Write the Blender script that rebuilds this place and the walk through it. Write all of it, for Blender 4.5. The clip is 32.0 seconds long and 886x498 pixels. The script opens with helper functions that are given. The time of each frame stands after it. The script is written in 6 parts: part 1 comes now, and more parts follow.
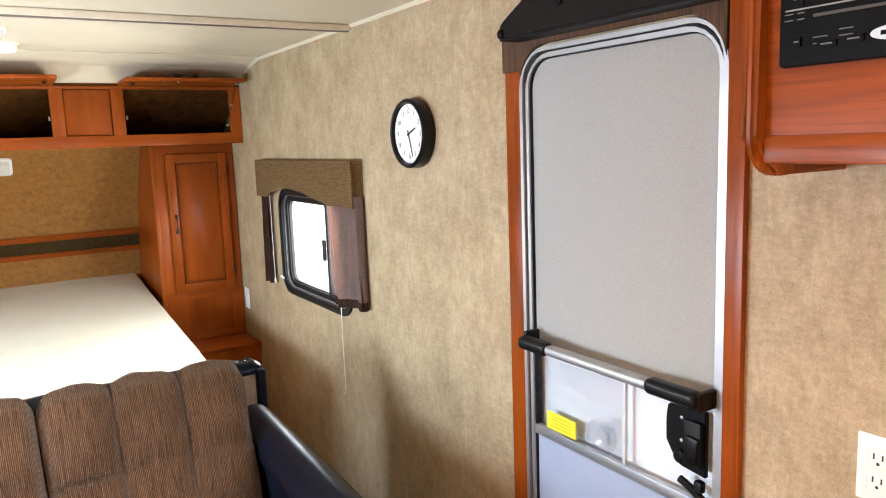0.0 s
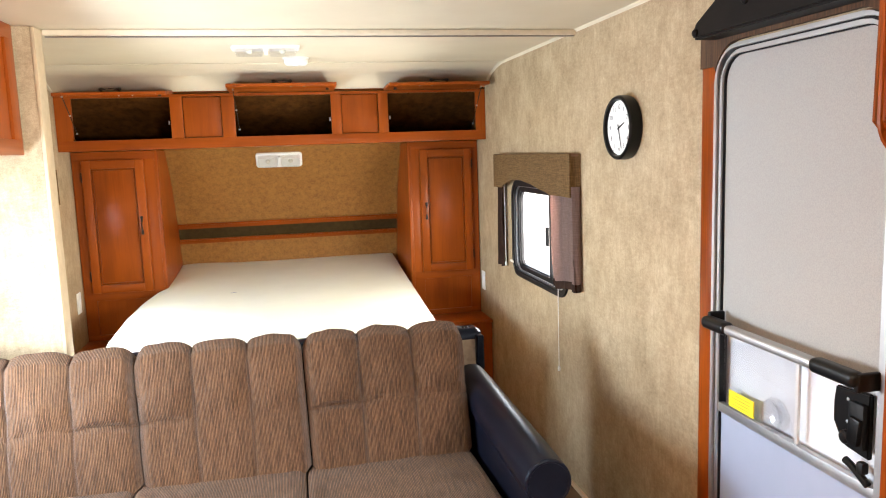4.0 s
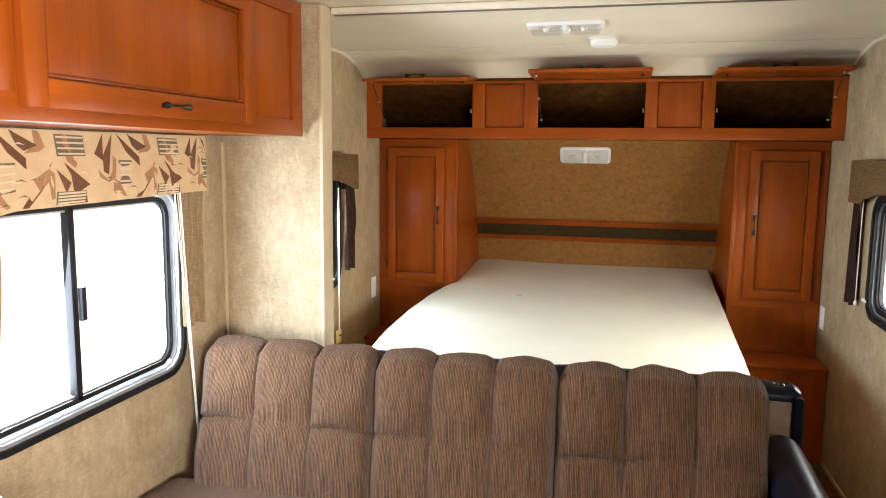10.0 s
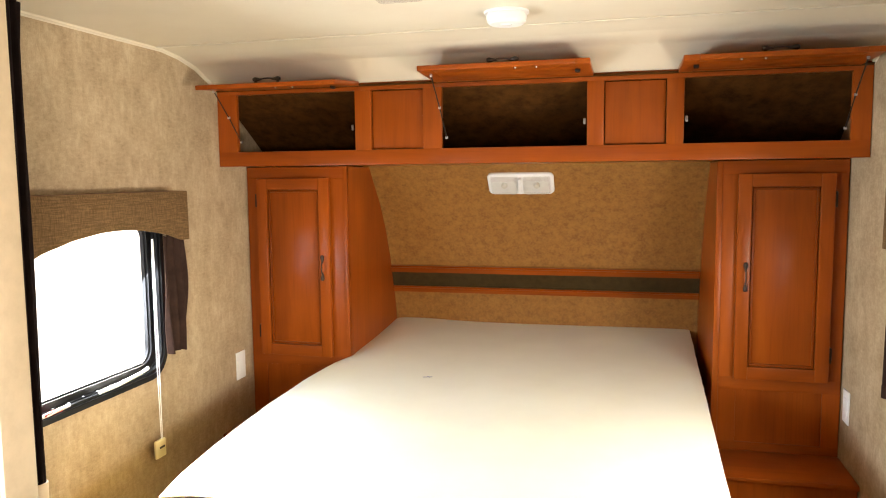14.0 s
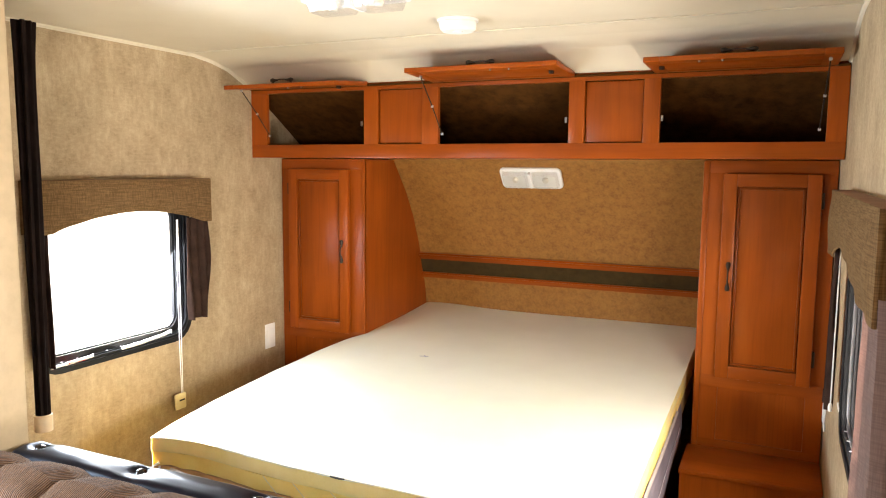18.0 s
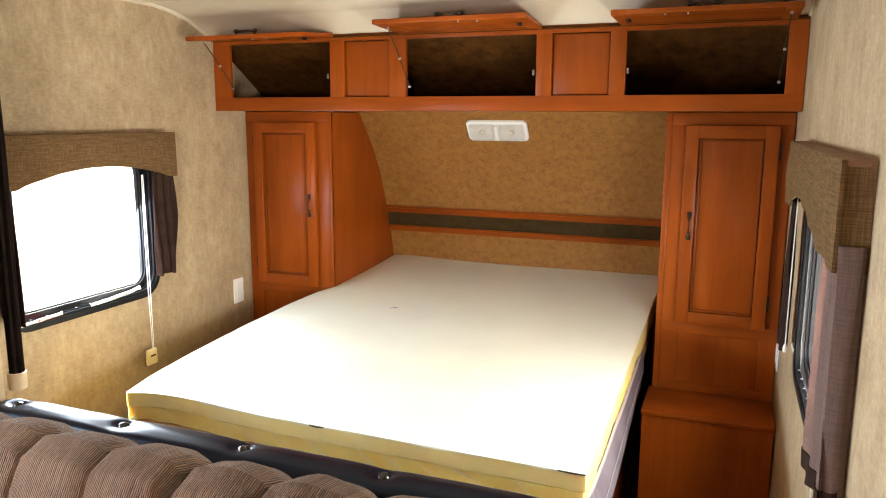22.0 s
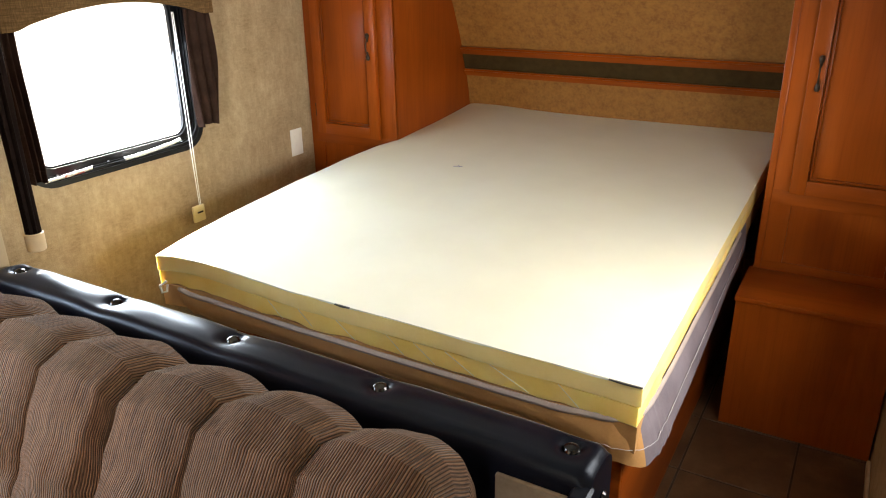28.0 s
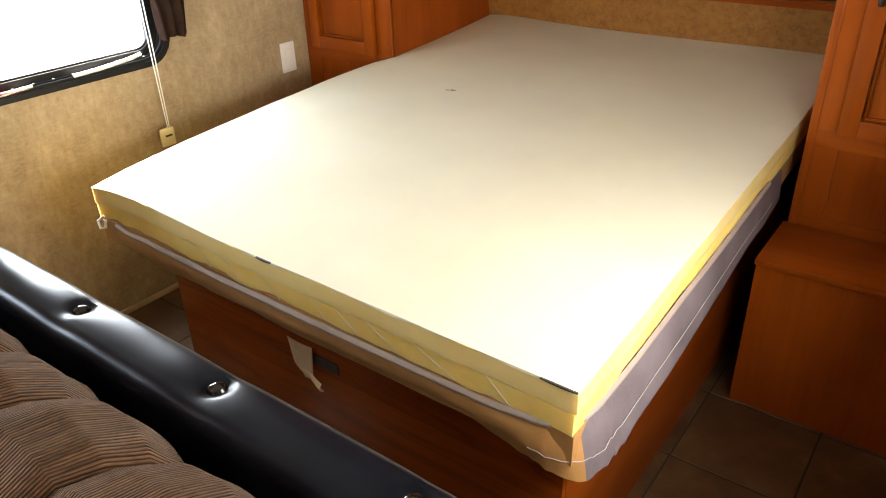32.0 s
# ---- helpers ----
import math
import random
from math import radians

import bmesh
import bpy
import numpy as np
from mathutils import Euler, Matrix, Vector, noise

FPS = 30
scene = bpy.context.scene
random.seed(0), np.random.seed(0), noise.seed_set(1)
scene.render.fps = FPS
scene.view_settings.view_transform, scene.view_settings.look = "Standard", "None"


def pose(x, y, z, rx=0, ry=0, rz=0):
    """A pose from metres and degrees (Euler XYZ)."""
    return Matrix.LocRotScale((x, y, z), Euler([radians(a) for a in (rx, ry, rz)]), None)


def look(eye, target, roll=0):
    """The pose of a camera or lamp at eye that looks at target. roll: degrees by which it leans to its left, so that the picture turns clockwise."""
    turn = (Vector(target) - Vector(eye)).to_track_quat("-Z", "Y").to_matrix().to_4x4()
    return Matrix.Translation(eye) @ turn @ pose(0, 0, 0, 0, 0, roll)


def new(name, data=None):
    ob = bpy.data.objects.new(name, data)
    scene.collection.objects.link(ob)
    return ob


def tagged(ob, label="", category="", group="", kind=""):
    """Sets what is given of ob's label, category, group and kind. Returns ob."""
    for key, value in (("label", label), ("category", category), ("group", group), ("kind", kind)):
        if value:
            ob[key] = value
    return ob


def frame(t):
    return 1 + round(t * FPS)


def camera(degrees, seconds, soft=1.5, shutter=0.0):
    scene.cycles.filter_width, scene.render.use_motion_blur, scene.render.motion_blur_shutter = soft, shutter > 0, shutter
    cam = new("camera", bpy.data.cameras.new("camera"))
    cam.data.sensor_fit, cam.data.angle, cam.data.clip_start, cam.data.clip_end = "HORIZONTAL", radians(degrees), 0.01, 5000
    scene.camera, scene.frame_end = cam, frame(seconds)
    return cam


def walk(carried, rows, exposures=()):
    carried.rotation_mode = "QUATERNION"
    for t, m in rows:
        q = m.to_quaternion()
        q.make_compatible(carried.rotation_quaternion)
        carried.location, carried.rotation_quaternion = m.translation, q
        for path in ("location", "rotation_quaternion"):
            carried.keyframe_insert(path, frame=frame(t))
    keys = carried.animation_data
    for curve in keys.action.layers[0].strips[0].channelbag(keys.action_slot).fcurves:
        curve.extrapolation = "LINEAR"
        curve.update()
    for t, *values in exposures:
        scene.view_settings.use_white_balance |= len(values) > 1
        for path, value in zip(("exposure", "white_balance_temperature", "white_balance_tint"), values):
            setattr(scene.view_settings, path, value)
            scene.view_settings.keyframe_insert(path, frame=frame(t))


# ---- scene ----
cam = camera(62.0, 32.0, 1.1)
PATH = [
    (0, (-0.017, 0.021, 1.523), (1.018, 1.707, 1.23), -2.1),
    (0.5, (0.003, 0.009, 1.514), (0.997, 1.718, 1.212), -2.3),
    (1, (0.015, 0.0, 1.51), (0.941, 1.744, 1.193), -2.3),
    (1.5, (-0.036, -0.083, 1.516), (0.842, 1.687, 1.203), -2.3),
    (2, (-0.031, -0.134, 1.516), (0.772, 1.672, 1.207), -2.3),
    (2.5, (-0.01, -0.169, 1.505), (0.694, 1.678, 1.204), -2.2),
    (4.5, (0.049, -0.333, 1.489), (0.306, 1.633, 1.222), -1.8),
    (5, (0.119, -0.361, 1.486), (0.216, 1.617, 1.203), -1.5),
    (5.5, (0.178, -0.404, 1.475), (0.157, 1.575, 1.186), -0.8),
    (6, (0.228, -0.438, 1.466), (0.039, 1.531, 1.173), -0.5),
    (6.5, (0.272, -0.463, 1.457), (-0.093, 1.482, 1.168), -0.2),
    (7, (0.316, -0.481, 1.452), (-0.216, 1.422, 1.143), 0.5),
    (7.5, (0.313, -0.455, 1.448), (-0.238, 1.439, 1.116), 1.0),
    (8, (0.294, -0.4, 1.445), (-0.28, 1.483, 1.09), 1.6),
    (8.5, (0.229, -0.276, 1.46), (-0.271, 1.636, 1.15), 1.8),
    (9, (0.205, -0.169, 1.452), (-0.243, 1.76, 1.173), 1.4),
    (9.5, (0.183, -0.014, 1.455), (-0.271, 1.915, 1.187), 0.9),
    (10, (0.193, 0.162, 1.473), (-0.277, 2.088, 1.213), 0.6),
    (10.5, (0.198, 0.296, 1.468), (-0.287, 2.222, 1.231), 0.5),
    (11, (0.199, 0.451, 1.467), (-0.305, 2.371, 1.223), 0.4),
    (11.5, (0.168, 0.631, 1.472), (-0.327, 2.56, 1.284), 0.2),
    (12, (0.173, 0.793, 1.469), (-0.331, 2.718, 1.272), -0.0),
    (12.5, (0.2, 0.983, 1.479), (-0.341, 2.9, 1.299), -0.9),
    (13, (0.243, 1.1, 1.483), (-0.256, 3.031, 1.343), -2.3),
    (13.5, (0.289, 1.191, 1.485), (-0.167, 3.129, 1.298), -2.2),
    (14, (0.42, 1.302, 1.5), (-0.065, 3.232, 1.303), -0.6),
    (14.5, (0.525, 1.387, 1.511), (0.024, 3.315, 1.333), -0.3),
    (15, (0.645, 1.447, 1.512), (0.115, 3.366, 1.314), -0.6),
    (15.5, (0.829, 1.469, 1.527), (0.201, 3.353, 1.294), -0.6),
    (17.5, (0.985, 1.33, 1.514), (0.187, 3.15, 1.29), 0.5),
    (18, (0.995, 1.291, 1.511), (0.169, 3.1, 1.29), 0.5),
    (18.5, (0.991, 1.245, 1.513), (0.166, 3.056, 1.307), 0.7),
    (19, (0.987, 1.209, 1.509), (0.172, 3.024, 1.306), 0.7),
    (19.5, (0.991, 1.208, 1.513), (0.188, 3.025, 1.284), 0.7),
    (20, (0.99, 1.209, 1.514), (0.188, 3.026, 1.281), 0.6),
    (20.5, (0.993, 1.208, 1.517), (0.213, 3.033, 1.275), 0.5),
    (21, (0.983, 1.209, 1.518), (0.218, 3.036, 1.241), 0.4),
    (21.5, (0.98, 1.217, 1.511), (0.224, 3.043, 1.206), 0.3),
    (22, (0.968, 1.241, 1.515), (0.255, 3.077, 1.168), 0.3),
    (22.5, (0.973, 1.287, 1.516), (0.269, 3.122, 1.148), 0.1),
    (23, (0.947, 1.331, 1.492), (0.251, 3.162, 1.089), -0.0),
    (23.5, (0.993, 1.404, 1.523), (0.26, 3.207, 1.064), -0.3),
    (24, (1.012, 1.464, 1.524), (0.253, 3.242, 1.013), -0.4),
    (24.5, (1.027, 1.516, 1.516), (0.256, 3.277, 0.964), -0.2),
    (26.5, (1.001, 1.589, 1.518), (0.2, 3.31, 0.888), 0.1),
    (27, (0.996, 1.592, 1.508), (0.167, 3.289, 0.849), -0.2),
    (27.5, (0.992, 1.606, 1.496), (0.085, 3.239, 0.78), -0.9),
    (28, (0.988, 1.649, 1.48), (0.048, 3.247, 0.729), -0.9),
    (28.5, (0.988, 1.741, 1.477), (0.06, 3.328, 0.69), -0.4),
    (29, (0.991, 1.837, 1.469), (0.067, 3.411, 0.652), -0.3),
    (29.5, (0.991, 1.901, 1.457), (0.043, 3.454, 0.626), -1.3),
    (30, (0.986, 1.937, 1.445), (0.002, 3.451, 0.586), -2.2),
    (30.5, (1.009, 1.967, 1.434), (-0.001, 3.451, 0.553), -2.3),
    (31, (1.049, 2.014, 1.426), (0.03, 3.478, 0.521), -2.2),
    (31.5, (1.067, 2.062, 1.416), (0.028, 3.485, 0.471), -1.9),
    (32, (1.083, 2.091, 1.435), (0.017, 3.483, 0.471), -1.8),
]
walk(cam, [(t, look(eye, target, roll)) for t, eye, target, roll in PATH], exposures=[(0.0, 3.76, 6200, 10), (2.0, 3.76, 6250, 10), (5.0, 3.92, 6550, 12), (6.0, 3.90, 6300, 11), (8.0, 3.34, 5950, 9), (10.0, 3.20, 6550, 11), (12.0, 3.32, 6700, 13), (13.0, 3.46, 6900, 14), (15.0, 3.90, 7050, 15), (20.0, 3.75, 6700, 13), (24.0, 3.58, 6600, 11), (27.0, 3.32, 6700, 10), (28.0, 3.25, 6700, 11), (30.0, 3.25, 7100, 13), (32.0, 3.30, 7200, 13)])

# ---------------------------------------------------------------- world and lights
SUN_DIR = Vector((1.0, -0.75, -1.02)).normalized()
world = bpy.data.worlds.new("world")
scene.world = world
world.use_nodes = True
wnt = world.node_tree
wnt.nodes.clear()
sky = wnt.nodes.new("ShaderNodeTexSky")
sky.sky_type = "NISHITA"
sky.sun_disc = False
sky.sun_elevation = math.asin(-SUN_DIR.z)
sky.sun_rotation = math.atan2(-SUN_DIR.x, -SUN_DIR.y)
wbg = wnt.nodes.new("ShaderNodeBackground")
wbg.inputs["Strength"].default_value = 0.07
wout = wnt.nodes.new("ShaderNodeOutputWorld")
wnt.links.new(sky.outputs[0], wbg.inputs[0])
wnt.links.new(wbg.outputs[0], wout.inputs[0])

sun = new("sun", bpy.data.lights.new("sun", "SUN"))
sun.data.energy = 5.0
sun.data.angle = radians(0.55)
sun.data.color = (1.0, 0.95, 0.86)
sun.matrix_world = look((-6, 6, 7), Vector((-6, 6, 7)) + SUN_DIR)


def window_light(name, centre, target, w, h, watts, col=(0.86, 0.93, 1.0), spread=180):
    ob = new(name, bpy.data.lights.new(name, "AREA"))
    ob.data.shape, ob.data.size, ob.data.size_y = "RECTANGLE", w, h
    ob.data.energy, ob.data.color = watts, col
    ob.data.spread = radians(spread)
    ob.matrix_world = look(centre, target)
    return ob


# skylight falls in through the window openings, steeper than level
window_light("skylight", (-1.215, 1.80, 1.07), (0.5, 2.25, 0.80), 0.74, 0.50, 4.1, (0.72, 0.86, 1.0))
window_light("skylight", (-1.270, 3.20, 1.08), (-0.42, 3.10, 0.53), 0.62, 0.34, 2.8, (0.76, 0.89, 1.0))
window_light("skylight", (1.235, 3.05, 1.08), (-1.16, 3.30, 0.74), 0.68, 0.40, 2.1, (1.0, 0.95, 0.86), 150)
window_light("skylight", (1.235, -0.60, 1.15), (-0.60, -0.62, 0.95), 1.05, 0.60, 26, (1.0, 0.97, 0.93), 168)

# ---------------------------------------------------------------- materials


def mat_base(name, rough=0.6, metal=0.0, coat=0.0):
    m = bpy.data.materials.new(name)
    m.use_nodes = True
    b = m.node_tree.nodes["Principled BSDF"]
    b.inputs["Roughness"].default_value = rough
    b.inputs["Metallic"].default_value = metal
    if coat:
        b.inputs["Coat Weight"].default_value = coat
        b.inputs["Coat Roughness"].default_value = 0.18
    return m, m.node_tree, b


def noise_node(nt, scale, stretch=(1, 1, 1), detail=4.0, rough=0.55):
    tc = nt.nodes.new("ShaderNodeTexCoord")
    mp = nt.nodes.new("ShaderNodeMapping")
    mp.inputs["Scale"].default_value = stretch
    nt.links.new(tc.outputs["Object"], mp.inputs[0])
    n = nt.nodes.new("ShaderNodeTexNoise")
    n.inputs["Scale"].default_value = scale
    n.inputs["Detail"].default_value = detail
    n.inputs["Roughness"].default_value = rough
    nt.links.new(mp.outputs[0], n.inputs["Vector"])
    return n


def ramp(nt, src, stops):
    r = nt.nodes.new("ShaderNodeValToRGB")
    els = r.color_ramp.elements
    while len(els) < len(stops):
        els.new(0.5)
    for e, (p, c) in zip(els, stops):
        e.position, e.color = p, c
    nt.links.new(src, r.inputs[0])
    return r


def mixc(nt, fac, a, b, mode="MIX"):
    m = nt.nodes.new("ShaderNodeMix")
    m.data_type, m.blend_type = "RGBA", mode
    for sock, v in ((m.inputs[0], fac), (m.inputs[6], a), (m.inputs[7], b)):
        if hasattr(v, "is_output"):
            nt.links.new(v, sock)
        else:
            sock.default_value = v
    return m.outputs[2]


def bump(nt, b, src, strength=0.1, dist=0.002):
    n = nt.nodes.new("ShaderNodeBump")
    n.inputs["Strength"].default_value = strength
    n.inputs["Distance"].default_value = dist
    nt.links.new(src, n.inputs["Height"])
    nt.links.new(n.outputs[0], b.inputs["Normal"])


def two_tone(name, c1, c2, scale=6, stretch=(1, 1, 1), c3=None, fine=60, fstretch=(1, 1, 1), finefac=0.35, rough=0.6, bumps=0.1, lo=0.35, hi=0.65, metal=0.0, coat=0.0, spec=0.5):
    m, nt, b = mat_base(name, rough, metal, coat)
    n = noise_node(nt, scale, stretch)
    r = ramp(nt, n.outputs[0], [(lo, c1), (hi, c2)])
    f = noise_node(nt, fine, fstretch, 3.0)
    c3 = c3 or c1
    rf = ramp(nt, f.outputs[0], [(0.4, (0, 0, 0, 1)), (0.66, (finefac,) * 3 + (1,))])
    out = mixc(nt, rf.outputs[0], r.outputs[0], c3)
    nt.links.new(out, b.inputs["Base Color"])
    b.inputs["Specular IOR Level"].default_value = spec
    if bumps:
        bump(nt, b, f.outputs[0], bumps)
    return m


def plain(name, col, rough=0.5, metal=0.0, var=0.12, scale=25, bumps=0.03, coat=0.0):
    dark = tuple(c * (1 - var) for c in col[:3]) + (1,)
    return two_tone(name, col, dark, scale, fine=scale * 6, finefac=0.25, rough=rough, bumps=bumps, metal=metal, coat=coat)


def wood(name, axis, c1=(0.350, 0.0820, 0.0090, 1), c2=(0.215, 0.0390, 0.0040, 1), grain=0.3):
    """Stained cherry; grain 1 is printed laminate with plain figure, 0.3 smooth blotchy solid wood."""
    st = [1.0, 1.0, 1.0]
    st[axis] = 0.09
    fs = [1.0, 1.0, 1.0]
    fs[axis] = 0.03
    m, nt, b = mat_base(name, 0.28)
    big = noise_node(nt, 9, st, 5.0, 0.6)
    big.inputs["Distortion"].default_value = 0.6
    r = ramp(nt, big.outputs[0], [(0.25, tuple(0.7 * q + 0.3 * p for p, q in zip(c1, c2))), (0.52, tuple(0.6 * p + 0.4 * q for p, q in zip(c1, c2))), (0.75, c1)])
    pores = noise_node(nt, 180, fs, 2.0)
    rp = ramp(nt, pores.outputs[0], [(0.52, (0, 0, 0, 1)), (0.72, (0.40 * grain + 0.04,) * 3 + (1,))])
    c = mixc(nt, rp.outputs[0], r.outputs[0], tuple(0.55 * v for v in c2[:3]) + (1,))
    g = noise_node(nt, 4.5, st, 2.0, 0.4)
    g.inputs["Distortion"].default_value = 0.9
    k0, k1 = (0, 0, 0, 1), (0.34 * grain,) * 3 + (1,)
    rgn = ramp(nt, g.outputs[0], [(0.355, k0), (0.362, k1), (0.385, k0), (0.445, k0), (0.452, k1), (0.475, k0), (0.535, k0), (0.542, k1), (0.57, k0), (0.63, k0), (0.637, k1), (0.66, k0)])
    c = mixc(nt, rgn.outputs[0], c, tuple(0.42 * v for v in c2[:3]) + (1,))
    streak = noise_node(nt, 46, fs, 3.0, 0.6)
    rk = ramp(nt, streak.outputs[0], [(0.32, (1 - 0.17 * grain, 1 - 0.19 * grain, 1 - 0.21 * grain, 1)), (0.66, (1 + 0.08 * grain, 1 + 0.075 * grain, 1 + 0.07 * grain, 1))])
    c = mixc(nt, 1.0, c, rk.outputs[0], "MULTIPLY")
    blotch = noise_node(nt, 2.3, (1, 1, 1), 3.0)
    rb = ramp(nt, blotch.outputs[0], [(0.3, (0.76, 0.75, 0.74, 1)), (0.7, (1.14, 1.11, 1.06, 1))])
    c = mixc(nt, 1.0, c, rb.outputs[0], "MULTIPLY")
    stain = noise_node(nt, 11, st, 4.0, 0.6)
    rt = ramp(nt, stain.outputs[0], [(0.32, (0.86, 0.84, 0.82, 1)), (0.68, (1.08, 1.08, 1.07, 1))])
    c = mixc(nt, 1.0, c, rt.outputs[0], "MULTIPLY")
    nt.links.new(c, b.inputs["Base Color"])
    b.inputs["Specular IOR Level"].default_value = 0.18
    bump(nt, b, pores.outputs[0], 0.05, 0.001)
    return m


GLAZED = wood("glazed_cherry_bead", 2, (0.255, 0.054, 0.0045, 1), (0.145, 0.025, 0.002, 1))
WOOD_Z, WOOD_X, WOOD_Y = wood("cherry_wood_upright", 2), wood("cherry_wood_across", 0), wood("cherry_wood_along", 1)
LAM_Z, LAM_X, LAM_Y = wood("cherry_laminate_upright", 2, grain=1.0), wood("cherry_laminate_across", 0, grain=1.0), wood("cherry_laminate_along", 1, grain=1.0)


def wallpaper(name, cols, k=1.0):
    """Mottled paper with short upright brush strokes."""
    m, nt, b = mat_base(name, 0.62)
    n = noise_node(nt, 9.0 * k, (1, 1, 0.7), 8.0, 0.75)
    r = ramp(nt, n.outputs[0], [(0.30, cols[0]), (0.52, cols[1]), (0.74, cols[2])])
    s = noise_node(nt, 85 * k, (1, 1, 0.28), 3.0)
    rs = ramp(nt, s.outputs[0], [(0.40, (0, 0, 0, 1)), (0.72, (0.5,) * 3 + (1,))])
    c = mixc(nt, rs.outputs[0], r.outputs[0], cols[0])
    s2 = noise_node(nt, 110 * k, (0.4, 0.4, 1), 3.0)
    rs2 = ramp(nt, s2.outputs[0], [(0.42, (0, 0, 0, 1)), (0.74, (0.42,) * 3 + (1,))])
    c = mixc(nt, rs2.outputs[0], c, cols[2])
    g = noise_node(nt, 300, (1, 1, 1), 3.0, 0.7)
    rg = ramp(nt, g.outputs[0], [(0.32, (0.78, 0.77, 0.75, 1)), (0.68, (1.10, 1.10, 1.10, 1))])
    c = mixc(nt, 1.0, c, rg.outputs[0], "MULTIPLY")
    nt.links.new(c, b.inputs["Base Color"])
    bump(nt, b, s.outputs[0], 0.06, 0.001)
    return m


PAPER = wallpaper("tan_wallpaper", [(0.272, 0.194, 0.105, 1), (0.415, 0.317, 0.194, 1), (0.545, 0.440, 0.290, 1)])
PAPER_DARK = two_tone("gold_brown_wallcovering", (0.300, 0.128, 0.021, 1), (0.205, 0.082, 0.011, 1), 34, c3=(0.345, 0.168, 0.033, 1), fine=95, finefac=0.5, rough=0.7, bumps=0.12)
CEIL = two_tone("cream_ceiling_panel", (0.70, 0.635, 0.49, 1), (0.65, 0.580, 0.44, 1), 3, fine=90, finefac=0.12, rough=0.55, bumps=0.03)
TRIM = plain("cream_plastic_trim", (0.72, 0.66, 0.52, 1), 0.45)
CAP = plain("beige_plastic_cap", (0.50, 0.40, 0.26, 1), 0.5)
WHITE = plain("white_plastic", (0.82, 0.82, 0.79, 1), 0.35, var=0.04)
DOORWHITE = plain("white_door_skin", (0.76, 0.80, 0.86, 1), 0.4, var=0.05, scale=6)
BLACK = two_tone("black_plastic", (0.0045, 0.0045, 0.005, 1), (0.0035, 0.0035, 0.004, 1), 25, fine=150, finefac=0.2, rough=0.34, bumps=0.02, spec=0.24)
RUBBER = two_tone("black_window_frame", (0.008, 0.008, 0.009, 1), (0.006, 0.006, 0.007, 1), 20, fine=200, finefac=0.2, rough=0.5, bumps=0.03, spec=0.22)
VINYL = two_tone("black_vinyl", (0.0060, 0.0070, 0.0135, 1), (0.0040, 0.0046, 0.0090, 1), 14, fine=420, finefac=0.3, rough=0.31, bumps=0.03, spec=0.20)
# blue tint puts the window sky's colour into the vinyl's sheen
VINYL.node_tree.nodes["Principled BSDF"].inputs["Specular Tint"].default_value = (0.66, 0.80, 1.0, 1)
BUTTONVINYL = two_tone("black_gloss_button", (0.005, 0.005, 0.006, 1), (0.004, 0.004, 0.005, 1), 25, fine=150, finefac=0.2, rough=0.16, bumps=0.0, spec=0.5)
VINYL_MATT = two_tone("black_matt_vinyl", (0.010, 0.008, 0.007, 1), (0.006, 0.005, 0.0045, 1), 14, fine=420, finefac=0.3, rough=0.6, bumps=0.05, spec=0.12)
ALU = plain("brushed_aluminium", (0.50, 0.50, 0.51, 1), 0.42, 0.85, 0.08)
STEEL = plain("dark_steel", (0.30, 0.28, 0.26, 1), 0.35, 0.9)
BRONZE = plain("oiled_bronze", (0.035, 0.022, 0.014, 1), 0.38, 0.6)
MESH = plain("grey_screen_mesh", (0.36, 0.365, 0.36, 1), 0.75, scale=300, var=0.15)
PANELGREY = plain("blue_grey_door_panel", (0.35, 0.41, 0.55, 1), 0.5, var=0.05, scale=6)
BULB = plain("frosted_bulb", (0.74, 0.72, 0.62, 1), 0.25, var=0.03)
SILVER = plain("silver_reflector", (0.80, 0.80, 0.76, 1), 0.35, 0.25)
YELLOW = plain("yellow_sticker", (0.86, 0.74, 0.02, 1), 0.5, var=0.03)
DIMINK = plain("thin_brown_print", (0.30, 0.25, 0.03, 1), 0.6)
INK = plain("dark_print", (0.05, 0.045, 0.04, 1), 0.6)
GROUT = plain("grout_line", (0.035, 0.024, 0.016, 1), 0.8)
COUNTER = two_tone("beige_laminate", (0.60, 0.46, 0.30, 1), (0.50, 0.36, 0.22, 1), 18, fine=120, finefac=0.3, rough=0.30, bumps=0.02)
FOAM = two_tone("cream_foam_cover", (0.73, 0.715, 0.575, 1), (0.69, 0.67, 0.53, 1), 4, fine=300, finefac=0.2, rough=0.9, bumps=0.15)
FOAMCUT = two_tone("yellow_cut_foam", (0.95, 0.69, 0.22, 1), (0.90, 0.61, 0.155, 1), 9, fine=160, finefac=0.35, rough=0.95, bumps=0.25)
FOAMTOP = two_tone("pale_olive_cut_foam", (0.82, 0.64, 0.27, 1), (0.76, 0.57, 0.21, 1), 9, fine=160, finefac=0.35, rough=0.95, bumps=0.25)
for soft_mat, deep in ((FOAM, 0.25), (FOAMCUT, 0.6), (FOAMTOP, 0.5)):
    sb = soft_mat.node_tree.nodes["Principled BSDF"]
    sb.inputs["Subsurface Weight"].default_value = deep
    sb.inputs["Subsurface Scale"].default_value = 0.03
    sb.inputs["Subsurface Radius"].default_value = (1.0, 0.8, 0.4)
COVER = two_tone("brown_mattress_cover", (0.54, 0.305, 0.115, 1), (0.44, 0.235, 0.085, 1), 8, fine=200, finefac=0.3, rough=0.55, bumps=0.12)
